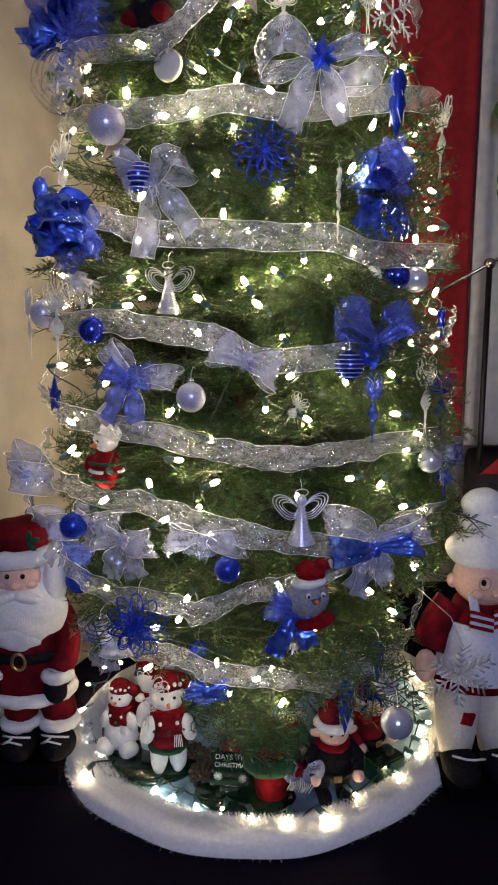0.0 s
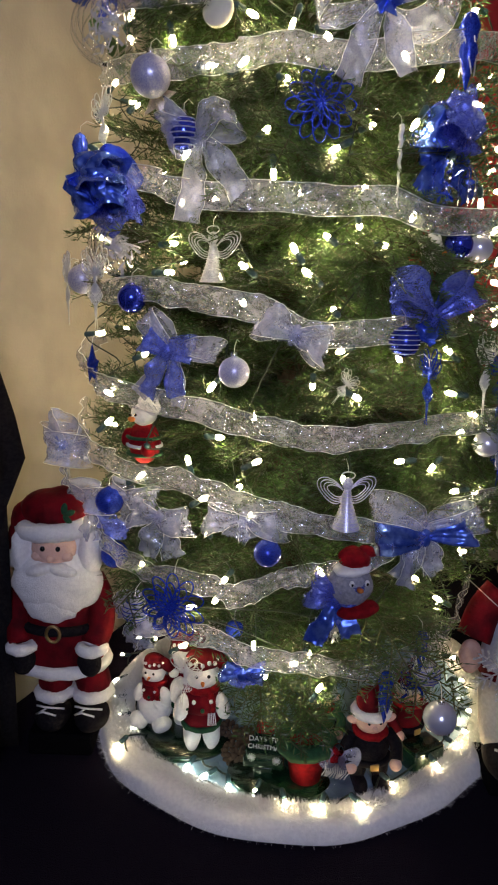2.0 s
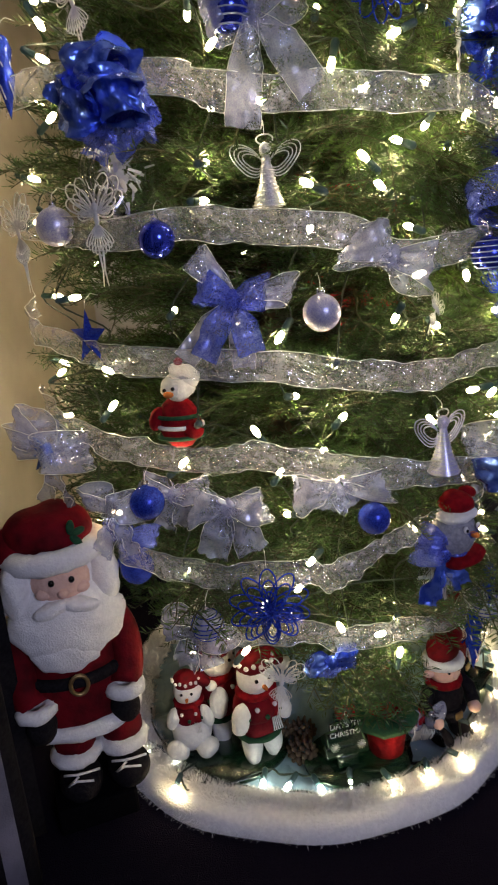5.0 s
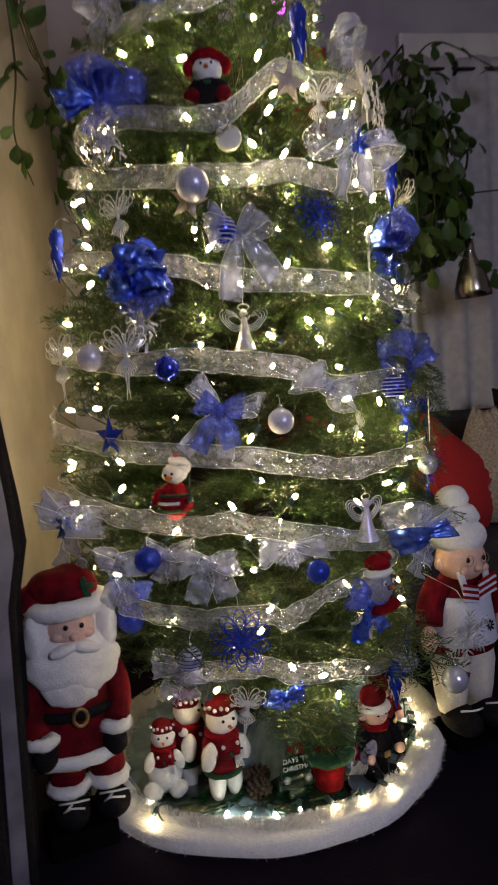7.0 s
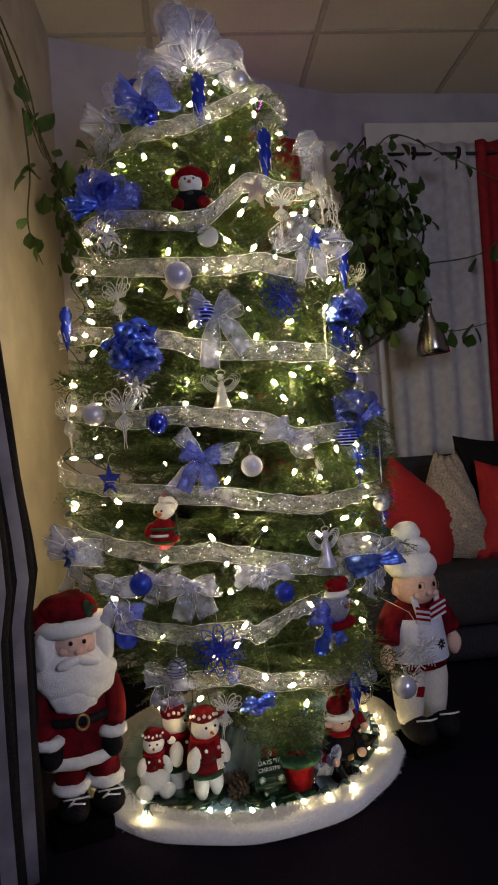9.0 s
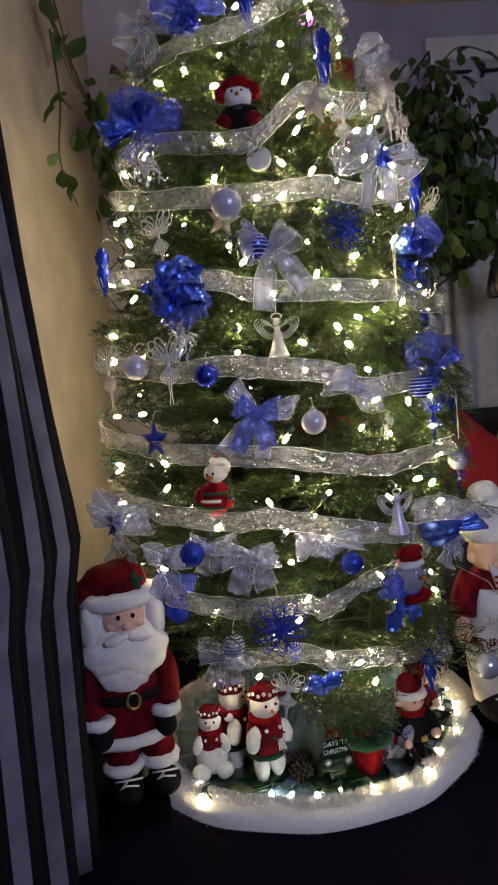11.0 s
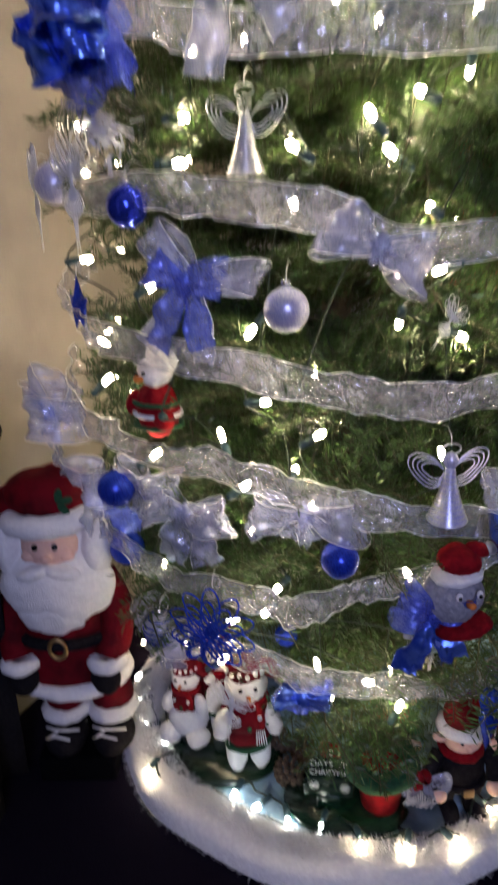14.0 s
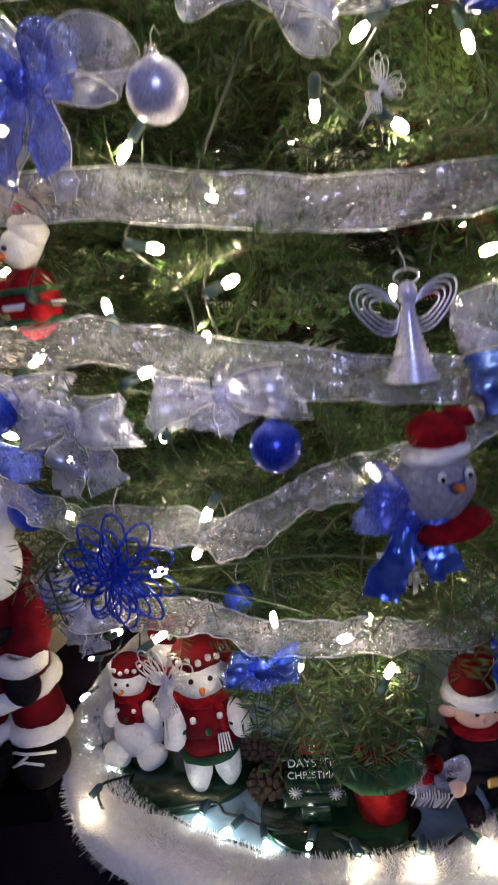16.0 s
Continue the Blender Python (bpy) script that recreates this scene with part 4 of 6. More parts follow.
def fairy(mat, label):
    """A flat cut-out of lace loops: wings, ruffled skirt and pointed legs."""
    top = thing("lace_fairy", Matrix.Identity(4), label, "ornament", "lace fairies")
    for side in (1, -1):
        wing = None
        for a, ln, wd in ((64, .050, .012), (44, .055, .013), (24, .048, .011), (2, .028, .008)):
            a = radians(a) if side > 0 else math.pi - radians(a)
            bm = bmesh.new()
            outline_wing(bm, loop_of(0, .018, a, ln, wd), 0.0010)
            wing = part("wing", bm, mat, top)
            bm = bmesh.new()
            outline_wing(bm, loop_of(0.004 * side, .019, a, ln * 0.66, wd * 0.55), 0.0009)
            part("wing_vein", bm, mat, wing)
    for j in range(9):
        a = radians(-90 + (j - 4) * 10)
        bm = bmesh.new()
        outline_wing(bm, loop_of(0, .006, a, .038 - .0014 * abs(j - 4), .0050), 0.0009)
        part("skirt_petal", bm, mat, top)
    bm = bmesh.new()
    blob(bm, (0, 0, .026), (.005, .0022, .0062), u=8, v=6)
    part("head", bm, mat, top)
    bm = bmesh.new()
    blob(bm, (0, 0, .013), (.0048, .002, .010), u=8, v=6)
    part("torso", bm, mat, top)
    for sx in (-1, 1):
        bm = bmesh.new()
        tube(bm, [(sx * .003, 0, -.028), (sx * .0015, 0, -.05), (sx * .004, 0, -.070)], 0.0016, 5, taper=0.0006)
        part("leg", bm, mat, top)
    hook(top, .032, 0.025)
    return top


W = "flat white lace fairy ornament with open wings"
lace = None
for az, z, out, turn, h in ((-49, 1.365, .03, 0, 1.22), (-70, 1.075, .05, 8, 1.22), (-47, 1.075, .045, 4, 1.22), (44, .935, .045, 10, 1.22),
                            (60, 1.45, .03, 35, 1.22), (9, 1.60, .03, -40, 1.0), (31, 1.665, .05, 5, 1.15),
                            (-23.2, .325, .085, 0, .92)):
    m = hung(az, z, out, ry=9 * math.sin(az), turn=turn) @ Matrix.Scale(h * .94, 4)
    if lace is None:
        lace = fairy(LACE, W)
        lace.matrix_basis = hung(az, z, out, ry=-8, turn=turn)
        lace.scale = (1, 1, 1)
    else:
        copy_thing(lace, m)
tagged(copy_thing(lace, hung(11, .91, .015, turn=20, ry=40) @ Matrix.Scale(.5, 4)), "small white lace butterfly clipped to a twig")
blue = fairy(BLUE_GLITTER, "flat blue glitter fairy ornament with open wings")
blue.matrix_basis = hung(55, .91, .03, turn=-20)
for az, z, turn in ((29, .915, 75), (60, .76, 70)):
    copy_thing(blue, hung(az, z, .03, turn=turn))


# ---- wire angels ----
def angel(m, h, mat, label):
    top = thing("angel_ornament", m, label, "ornament", "glitter angels")
    k = h / 0.1
    bm = bmesh.new()
    lathe(bm, [((.0055 + .0165 * (1 - t) ** 1.5) * k, (-.05 + .062 * t) * k) for t in np.linspace(0, 1, 9)] + [(0, .013 * k)], 20)
    part("gown", bm, mat, top)
    for j in range(11):
        zz = (-.048 + .0055 * j) * k
        rr = (.0058 + .0165 * (1 - j * .0887) ** 1.5) * k
        bm = bmesh.new()
        tube(bm, [(rr * math.cos(a * math.pi / 10), rr * math.sin(a * math.pi / 10), zz) for a in range(20)], 0.0008, 4, closed=True)
        part("wire_ring", bm, WIRE, top)
    bm = bmesh.new()
    blob(bm, (0, 0, .021 * k), (.0085 * k, .0085 * k, .010 * k), u=14, v=10)
    part("face", bm, mat, top)
    bm = bmesh.new()
    tube(bm, [(.011 * k * math.cos(a * math.pi / 10), 0, .034 * k + .006 * k * math.sin(a * math.pi / 10)) for a in range(20)], 0.0011 * k, 5, closed=True)
    part("halo", bm, WIRE, top)
    for side in (-1, 1):
        outline = smooth_line([(.004, .008), (.018, .024), (.034, .031), (.045, .028), (.046, .017), (.037, .003), (.024, -.009), (.010, -.010), (.004, .008)], 4)[:-1]
        wing = None
        for f in (1.0, .82, .64, .46):
            bm = bmesh.new()
            outline_wing(bm, [(side * (.004 + (x - .004) * (.3 + .7 * f)) * k, (.008 + (z - .008) * f) * k) for x, z in outline], 0.0010 * k)
            bmesh.ops.translate(bm, verts=bm.verts, vec=(0, 0.005 * k, 0))
            wing = part("wing" if wing is None else "wing_vein", bm, mat, wing or top)
            wing = wing if wing.parent == top else wing.parent
    hook(top, .038 * k)


angel(hung(-18, 1.135, -.01), .105, SILVER_GLITTER, "silver glitter angel with spread wire wings")
angel(hung(13, .716, .012), .115, LILAC_GLITTER, "pale lilac glitter angel with spread wire wings")


# ---- stars, drops and small hanging pieces ----
def star(m, r, mat, label):
    bm = bmesh.new()
    pts = [((r if i % 2 == 0 else r * 0.42) * math.sin(math.pi * i / 5), (r if i % 2 == 0 else r * 0.42) * math.cos(math.pi * i / 5)) for i in range(10)]
    f, b = bm.verts.new((0, -0.011, 0)), bm.verts.new((0, 0.011, 0))
    ring = [bm.verts.new((x, 0, z)) for x, z in pts]
    for i in range(10):
        bm.faces.new((f, ring[i], ring[(i + 1) % 10])), bm.faces.new((b, ring[(i + 1) % 10], ring[i]))
    top = thing("star_ornament", m, label, "ornament", "stars")
    part("star", bm, mat, top, smooth=False)
    hook(top, r)


star(hung(-56, .918, .02), .046, BLUE_GLITTER, "dark blue glitter star ornament")
star(hung(-88, 1.80, .03), .048, BLUE_GLITTER, "dark blue glitter star ornament")
star(hung(-30, 1.385, .03, ry=15), .042, STRAW, "pale champagne glitter star ornament")
star(hung(0, 1.645, .03, ry=10), .048, STRAW, "pale champagne glitter star ornament")
star(hung(70, .80, .03, ry=10), .03, STRAW, "pale champagne glitter star ornament")


def drop(m, h, mat, label):
    top = thing("icicle_drop", m, label, "ornament", "long drops")
    bm = bmesh.new()
    lathe(bm, [(0, h / 2), (.09 * h, .44 * h), (.14 * h, .30 * h), (.10 * h, .12 * h), (.13 * h, 0), (.08 * h, -.18 * h), (.03 * h, -.38 * h), (0, -h / 2)], 12)
    part("body", bm, mat, top)
    for k in range(5):
        a = 2 * math.pi * k / 5
        bm = bmesh.new()
        tube(bm, [(.1 * h * math.cos(a + t * 2), .1 * h * math.sin(a + t * 2), h * (.42 - .7 * t)) for t in np.linspace(0, 1, 9)], 0.0012, 4)
        part("twist", bm, WIRE, top)
    hook(top, h / 2)


for az, z, h, out in ((-76, 1.335, .13, .03), (-19, 1.925, .16, .04), (6, 1.755, .15, .04), (38, 1.47, .13, .03), (28, .285, .12, .07), (40, .36, .10, .04), (57, 1.07, .07, .02)):
    drop(hung(az, z, out), h, BLUE_GLITTER, "long blue glitter drop ornament")
icicle = thing("icicle_stick", hung(21.6, 1.285, .005), "thin frosted white icicle stick hung among fir branches", "ornament")
bm = bmesh.new()
tube(bm, [(.0012 * math.sin(t * 40), .0012 * math.cos(t * 40), .055 - .13 * t) for t in np.linspace(0, 1, 26)], .0045, 7, taper=.0012)
part("stick", bm, LACE, icicle)
hook(icicle, .055)
flake = thing("snowflake_disc", hung(39, 1.64, .05), "white and silver snowflake ornament", "ornament")
for k in range(6):
    bm = bmesh.new()
    spin = Matrix.Rotation(k * math.pi / 3, 3, "Y")
    tube(bm, [(0, 0, 0), (0, 0, .06)], 0.002, 5)
    bmesh.ops.rotate(bm, verts=bm.verts, cent=(0, 0, 0), matrix=spin)
    arm = part("arm", bm, SILVER_GLITTER, flake)
    for t in (.022, .036, .05):
        for sx in (-1, 1):
            bm = bmesh.new()
            tube(bm, [(0, 0, t), (sx * .018 * (1 - t * 8), 0, t + .013)], 0.0015, 4)
            bmesh.ops.rotate(bm, verts=bm.verts, cent=(0, 0, 0), matrix=spin)
            part("barb", bm, SILVER_GLITTER, arm)
bm = bmesh.new()
tube(bm, [(.034 * math.cos(a * math.pi / 12), 0, .034 * math.sin(a * math.pi / 12)) for a in range(24)], 0.0016, 5, closed=True)
part("ring", bm, SILVER_GLITTER, flake)
hook(flake, .06)

# ---- plush figures hung on the tree: one plain mesh each ----
PLUSH = [WHITE_FUR, RED_FELT, GREEN_FELT, BEAD, ORANGE, GREY_KNIT, VELVET, SKIN, BLACK_CLOTH, GOLD]


def snowman_head(m, k, label):
    """A round plush head with a pointed hat and a little coat."""
    bm = bmesh.new()
    blob(bm, (0, 0, -.026 * k), (.044 * k, .028 * k, .026 * k), 8, rough=.005 * k, freq=70)
    for sx in (-1, 1):
        blob(bm, (sx * .030 * k, -.014 * k, -.036 * k), (.017 * k, .016 * k, .014 * k), 6, rough=.003 * k, freq=70)
    blob(bm, (0, -.004 * k, .012 * k), (.029 * k, .024 * k, .025 * k), 0, rough=.003 * k, freq=90)
    blob(bm, (0, 0, .036 * k), (.036 * k, .027 * k, .020 * k), 1, rough=.004 * k, freq=60)
    blob(bm, (-.036 * k, -.002, .022 * k), (.012 * k, .010 * k, .018 * k), 1)
    blob(bm, (.036 * k, -.002, .022 * k), (.012 * k, .010 * k, .018 * k), 1)
    blob(bm, (0, -.027 * k, .010 * k), (.005 * k, .010 * k, .004 * k), 4, u=8, v=6)
    for sx in (-1, 1):
        blob(bm, (sx * .010 * k, -.026 * k, .018 * k), (.0028 * k,) * 3, 3, u=8, v=6)
    blob(bm, (0, -.018 * k, -.018 * k), (.012 * k, .010 * k, .008 * k), 2, u=10, v=6)
    return solo("plush_ornament", bm, PLUSH, m, label, "plush ornament", "plush figures on the tree")


snowman_head(hung(-24, 1.645, .04), 1.05, "plush snow figure in a red hat and dark red coat")


def sitting_plush(m, k, label, coat=1, cap=0, hat=0):
    bm = bmesh.new()
    blob(bm, (0, 0, -.02 * k), (.034 * k, .028 * k, .040 * k), coat, rough=.003 * k, freq=60)
    for j in range(3):
        tube(bm, [(.0355 * k * math.cos(a), .030 * k * math.sin(a), (-.04 + .016 * j) * k) for a in np.linspace(0, 2 * math.pi, 20)[:-1]], .0035 * k, 5, 2 if j % 2 == 0 else 0, closed=True)
    blob(bm, (.006 * k, -.006 * k, .036 * k), (.026 * k, .022 * k, .022 * k), 0, rough=.003 * k, freq=80)
    blob(bm, (.016 * k, 0, .052 * k), (.026 * k, .020 * k, .016 * k), cap, (0, 30, 0), rough=.003 * k, freq=80)
    blob(bm, (.010 * k, -.004 * k, .072 * k), (.007 * k,) * 3, 1, u=8, v=6)
    blob(bm, (-.004 * k, -.029 * k, .034 * k), (.003 * k,) * 3, 3, u=8, v=6)
    blob(bm, (.010 * k, -.028 * k, .036 * k), (.003 * k,) * 3, 3, u=8, v=6)
    blob(bm, (.004 * k, -.032 * k, .028 * k), (.009 * k, .006 * k, .005 * k), 4, u=8, v=6)
    blob(bm, (-.030 * k, -.016 * k, -.012 * k), (.012 * k, .012 * k, .020 * k), 1, (0, 25, 0))
    blob(bm, (.030 * k, -.014 * k, -.028 * k), (.016 * k, .014 * k, .014 * k), 1)
    return solo("plush_ornament", bm, PLUSH, m, label, "plush ornament", "plush figures on the tree")


sitting_plush(hung(-40.5, .796, -.03), 1.05, "plush snow figure in a striped red and green coat", 1)
sitting_plush(hung(40, 1.12, -.06, ry=-35), .95, "white plush snow figure with a red scarf", 0)
bm = bmesh.new()
blob(bm, (0, 0, -.004), (.042, .034, .040), 5, rough=.003, freq=60)
blob(bm, (.002, -.004, .030), (.034, .032, .012), 0, (0, -8, 0), rough=.004, freq=90)
blob(bm, (.006, 0, .046), (.030, .028, .022), 1, (0, 12, 0), rough=.003, freq=50)
blob(bm, (.030, -.002, .060), (.018, .012, .010), 1, (0, 20, 0))
blob(bm, (.046, -.004, .060), (.009, .009, .009), 0, rough=.002, freq=120)
blob(bm, (.006, -.038, .002), (.006, .010, .005), 4, u=8, v=6)
for sx in (-.008, .020):
    blob(bm, (sx, -.033, .012), (.005, .003, .006), 0, u=8, v=6)
    blob(bm, (sx, -.036, .011), (.0025, .002, .003), 3, u=8, v=6)
blob(bm, (.014, -.010, -.048), (.040, .026, .014), 1, (0, -8, 0), rough=.004, freq=60)
solo("plush_ornament", bm, PLUSH, hung(14.2, .558, .035), "grey plush bird head in a red hat and scarf", "plush ornament", "plush figures on the tree")

# ---- tree skirt with its fur rim and lights ----
SKIRT = Vector((0.02, 1.725, 0.0))         # centre of its lights
CLOTH = Vector((0.06, 1.76, 0.0))           # centre of its cloth


def spread(v):
    """The cloth lies wider to one side than to the other."""
    a = math.atan2(v.x, -v.y)
    k = 1.035 * (1 - 0.072 * math.cos(2 * (a - 0.785))) * (1 + 0.008 * math.sin(5 * a + 1) + 0.006 * math.sin(13 * a))
    return Vector((v.x * k, v.y * k, v.z))


skirt = thing("tree_skirt", pose(CLOTH.x, CLOTH.y, 0), "pale blue satin tree skirt with a deep white fur border", "tree skirt")
bm = bmesh.new()
lathe(bm, [(0.03, .16), (.1, .125), (.18, .058), (.25, .028), (.3, .019), (.34, .019), (.38, .018), (.425, .018), (.43, .004), (.03, .004)], 180, wob=0.022)
for v in bm.verts:
    a, r = math.atan2(v.co.y, v.co.x), v.co.length
    v.co = spread(v.co)
    if v.co.z > .01:
        v.co.z += (.007 * math.sin(19 * a) + .005 * math.sin(31 * a + 8 * r)) * min(1, max(0, (.42 - r) * 12)) + .003
part("satin_cloth", bm, SATIN, skirt, "pale blue crushed satin")
bm = bmesh.new()
prof = [(.418, .004), (.421, .022), (.44, .034), (.475, .042), (.495, .039), (.508, .026), (.512, .004)]
lathe(bm, prof, 120)
for v in bm.verts:
    a = math.atan2(v.co.y, v.co.x)
    v.co = spread(v.co)
    v.co.z = max(0.004, v.co.z * (1 + 0.25 * noise.noise(Vector((a * 6, v.co.length * 30, 0)))))
part("fur_border", bm, WHITE_FUR, skirt, "fluffy white fur border")
g = np.random.default_rng(11)
n = 60000
a = g.uniform(0, 2 * math.pi, n)
q = g.uniform(0, 1, n)
rr = .421 + .090 * q
zz = .004 + .039 * np.sin(np.pi * np.clip(q * 0.9 + 0.08, 0, 1))
az_ = np.arctan2(np.cos(a), -np.sin(a))
wav = 1.035 * (1 - 0.072 * np.cos(2 * (az_ - 0.785))) * (1 + 0.008 * np.sin(5 * az_ + 1) + 0.006 * np.sin(13 * az_))
base = np.stack([rr * np.cos(a) * wav, rr * np.sin(a) * wav, zz], 1)
outw = np.stack([np.cos(a), np.sin(a), np.zeros(n)], 1)
clump = np.array([noise.noise(Vector((x * 14, y * 14, 3.0))) for x, y in base[:, :2]])
lean = (q - 0.42)[:, None] * 1.9 * outw + np.stack([clump * 0.8 * -np.sin(a), clump * 0.8 * np.cos(a), np.full(n, 0.75)], 1) + g.normal(size=(n, 3)) * 0.3
lean /= np.linalg.norm(lean, axis=1)[:, None]
ln = g.uniform(.008, .017, n)[:, None]
sd = np.cross(lean, g.normal(size=(n, 3)))
sd /= np.linalg.norm(sd, axis=1)[:, None]
tip = base + lean * ln
tip[:, 2] = np.maximum(tip[:, 2] - 0.3 * ln[:, 0] * q, 0.003)
V = np.stack([base - sd * .0006, base + sd * .0006, tip + sd * .0002, tip - sd * .0002], 1).reshape(-1, 3)
F = np.arange(len(V)).reshape(-1, 4)
fur = new("fur_nap", array_mesh("fur_nap", V, F, np.zeros(len(F), int), [WHITE_FUR]))
fur.parent = skirt
tagged(fur, "long white fur pile", kind="stuff")

rim = thing("light_string", pose(SKIRT.x, SKIRT.y, 0), "string of warm white bulbs round the fur edge of the skirt", "string lights")
pts = []
RIM = ((-53, .50, 1), (-61, .435, 2), (-35, .405, 2), (-28, .405, 2), (-19, .41, 2), (-11, .405, 2), (-1.5, .447, 1), (7.5, .455, 1), (18, .463, 1), (30, .428, 1),
       (47, .440, 1), (60, .442, 1), (68, .445, 1), (80, .452, 1), (98, .465, 1), (112, .50, 1), (-70, .46, 2), (-80, .47, 2), (-90, .48, 2), (-102, .50, 1), (-114, .51, 1))
for az, r, kind in sorted(RIM):
    aa = radians(az)
    p = Vector((r * math.sin(aa), -r * math.cos(aa), .054 if kind == 1 else .034))
    m = pose(*p, 75, 0, az + 180 + g.uniform(-30, 30))
    shared("bulb", bulb_mesh if kind == 1 else cool_mesh, rim, m @ Matrix.Scale(.56 if kind == 1 else .8, 4))
    shared("socket", socket_mesh, rim, m)
    pts.append(tuple(m @ Vector((0, 0, .03))))
    pts.append(tuple(Vector(((r - .03) * math.sin(aa + .07), -(r - .03) * math.cos(aa + .07), .034))))
bm = bmesh.new()
tube(bm, smooth_line(pts, 5), .0022, 5)
part("cable", bm, CABLE, rim)
bm = bmesh.new()
tube(bm, [(*(CLOTH - SKIRT + spread(Vector((.424 * math.sin(t), -.424 * math.cos(t), 0)))).xy, .028 + .004 * math.sin(t * 23)) for t in np.linspace(-1.5, 1.3, 60)], .0022, 5)
part("cable", bm, CABLE, rim)


# ---- standing dolls: one plain mesh each ----
def frill(bm, centre, rx, ry, thick, mi, n=26, rough=.006, tilt=0.0):
    """A plush band round a limb or coat."""
    pts = [(centre[0] + rx * math.cos(t), centre[1] + ry * math.sin(t), centre[2] + tilt * math.cos(t)) for t in np.linspace(0, 2 * math.pi, n + 1)[:-1]]
    k = len(bm.verts)
    tube(bm, pts, thick, 8, mi, closed=True)
    bm.verts.ensure_lookup_table()
    for v in bm.verts[k:]:
        v.co += Vector((noise.noise(v.co * 60), noise.noise(v.co * 60 + Vector((5, 0, 0))), noise.noise(v.co * 60 + Vector((0, 7, 0))))) * rough


def old_man_doll(m):
    """Plush doll of an old man with a white beard, in a red velvet suit."""
    bm = bmesh.new()
    FUR, RED, BLK, SK, BD, GD, GR, VL = 0, 1, 8, 7, 3, 9, 2, 6
    for sx in (-1, 1):
        blob(bm, (sx * .052, -.024, .036), (.046, .060, .038), BLK, rough=.003, freq=30)
        blob(bm, (sx * .050, 0, .13), (.046, .042, .060), VL, rough=.006, freq=24)
        frill(bm, (sx * .050, -.002, .092), .040, .038, .017, FUR)
        tube(bm, [(sx * .05 - .035, -.055, .078), (sx * .05 - .01, -.070, .083), (sx * .05 + .01, -.068, .080), (sx * .05 + .038, -.060, .074)], .0028, 5, FUR)
        tube(bm, [(sx * .05 - .006, -.072, .080), (sx * .05 - .03, -.082, .070), (sx * .05 - .012, -.078, .074), (sx * .05 + .022, -.083, .068)], .0026, 5, FUR)
    for v in bm.verts:
        v.co.x += .024
    lathe(bm, [(0, .17), (.108, .175), (.112, .22), (.104, .29), (.094, .36), (.075, .42), (.04, .45), (0, .45)], 28, pose(0, 0, 0) @ Matrix.Diagonal((1, .72, 1, 1)), VL)
    frill(bm, (0, 0, .185), .110, .080, .018, FUR, 34)
    frill(bm, (0, -.001, .298), .103, .076, .013, BLK, 30, .001)
    tube(bm, [(.017 * math.cos(t), -.092, .300 + .021 * math.sin(t)) for t in np.linspace(0, 2 * math.pi, 19)[:-1]], .0045, 6, GD, closed=True)
    for sx in (-1, 1):
        tube(bm, smooth_line([(sx * .074, 0, .415), (sx * .102, -.012, .36), (sx * .106, -.032, .30), (sx * .092, -.058, .258)], 5), .037, 12, VL, taper=.034)
        frill(bm, (sx * .090, -.062, .252), .027, .027, .016, FUR, 26, .003)
        blob(bm, (sx * .084, -.070, .214), (.031, .025, .038), BLK, (0, sx * -14, 0), rough=.003, freq=40)
    blob(bm, (0, -.002, .50), (.088, .072, .080), FUR, rough=.003, freq=40, u=28, v=18)
    blob(bm, (0, -.040, .512), (.060, .050, .050), SK, rough=.001, freq=30, u=28, v=18)
    blob(bm, (0, -.038, .422), (.114, .056, .094), FUR, rough=.010, freq=34, u=40, v=26)
    blob(bm, (-.012, -.050, .368), (.072, .036, .058), FUR, (0, 12, 0), rough=.009, freq=36, u=30, v=18)
    for sx in (-1, 1):
        blob(bm, (sx * .086, -.030, .500), (.030, .045, .066), FUR, rough=.007, freq=38, u=24, v=16)
        blob(bm, (sx * .027, -.086, .470), (.036, .018, .015), FUR, (0, sx * 14, 0), rough=.004, freq=50)
        blob(bm, (sx * .019, -.0875, .524), (.0062, .005, .0068), BD, u=10, v=8)
        blob(bm, (sx * .036, -.074, .500), (.016, .011, .012), SK)
    blob(bm, (0, -.090, .500), (.012, .009, .009), SK, u=12, v=8)
    frill(bm, (0, -.010, .562), .084, .070, .024, FUR, 40, .005, .006)
    blob(bm, (-.006, 0, .604), (.086, .074, .052), VL, rough=.010, freq=20, u=28, v=16)
    blob(bm, (-.078, .004, .578), (.044, .042, .054), VL, (0, 30, 0), rough=.008, freq=22)
    blob(bm, (-.112, -.002, .520), (.026, .026, .050), VL, (0, 10, 0), rough=.006, freq=24)
    blob(bm, (-.124, -.010, .470), (.028, .027, .027), FUR, rough=.005, freq=60)
    for a in (-50, 20, 80):
        blob(bm, (.030 + .016 * math.cos(radians(a)), -.070, .606 + .016 * math.sin(radians(a))), (.016, .004, .008), GR, (0, -a, 0), u=10, v=6)
    return solo("old_man_doll", bm, PLUSH, m, "plush doll in red velvet suit and white beard on the carpet", "doll")


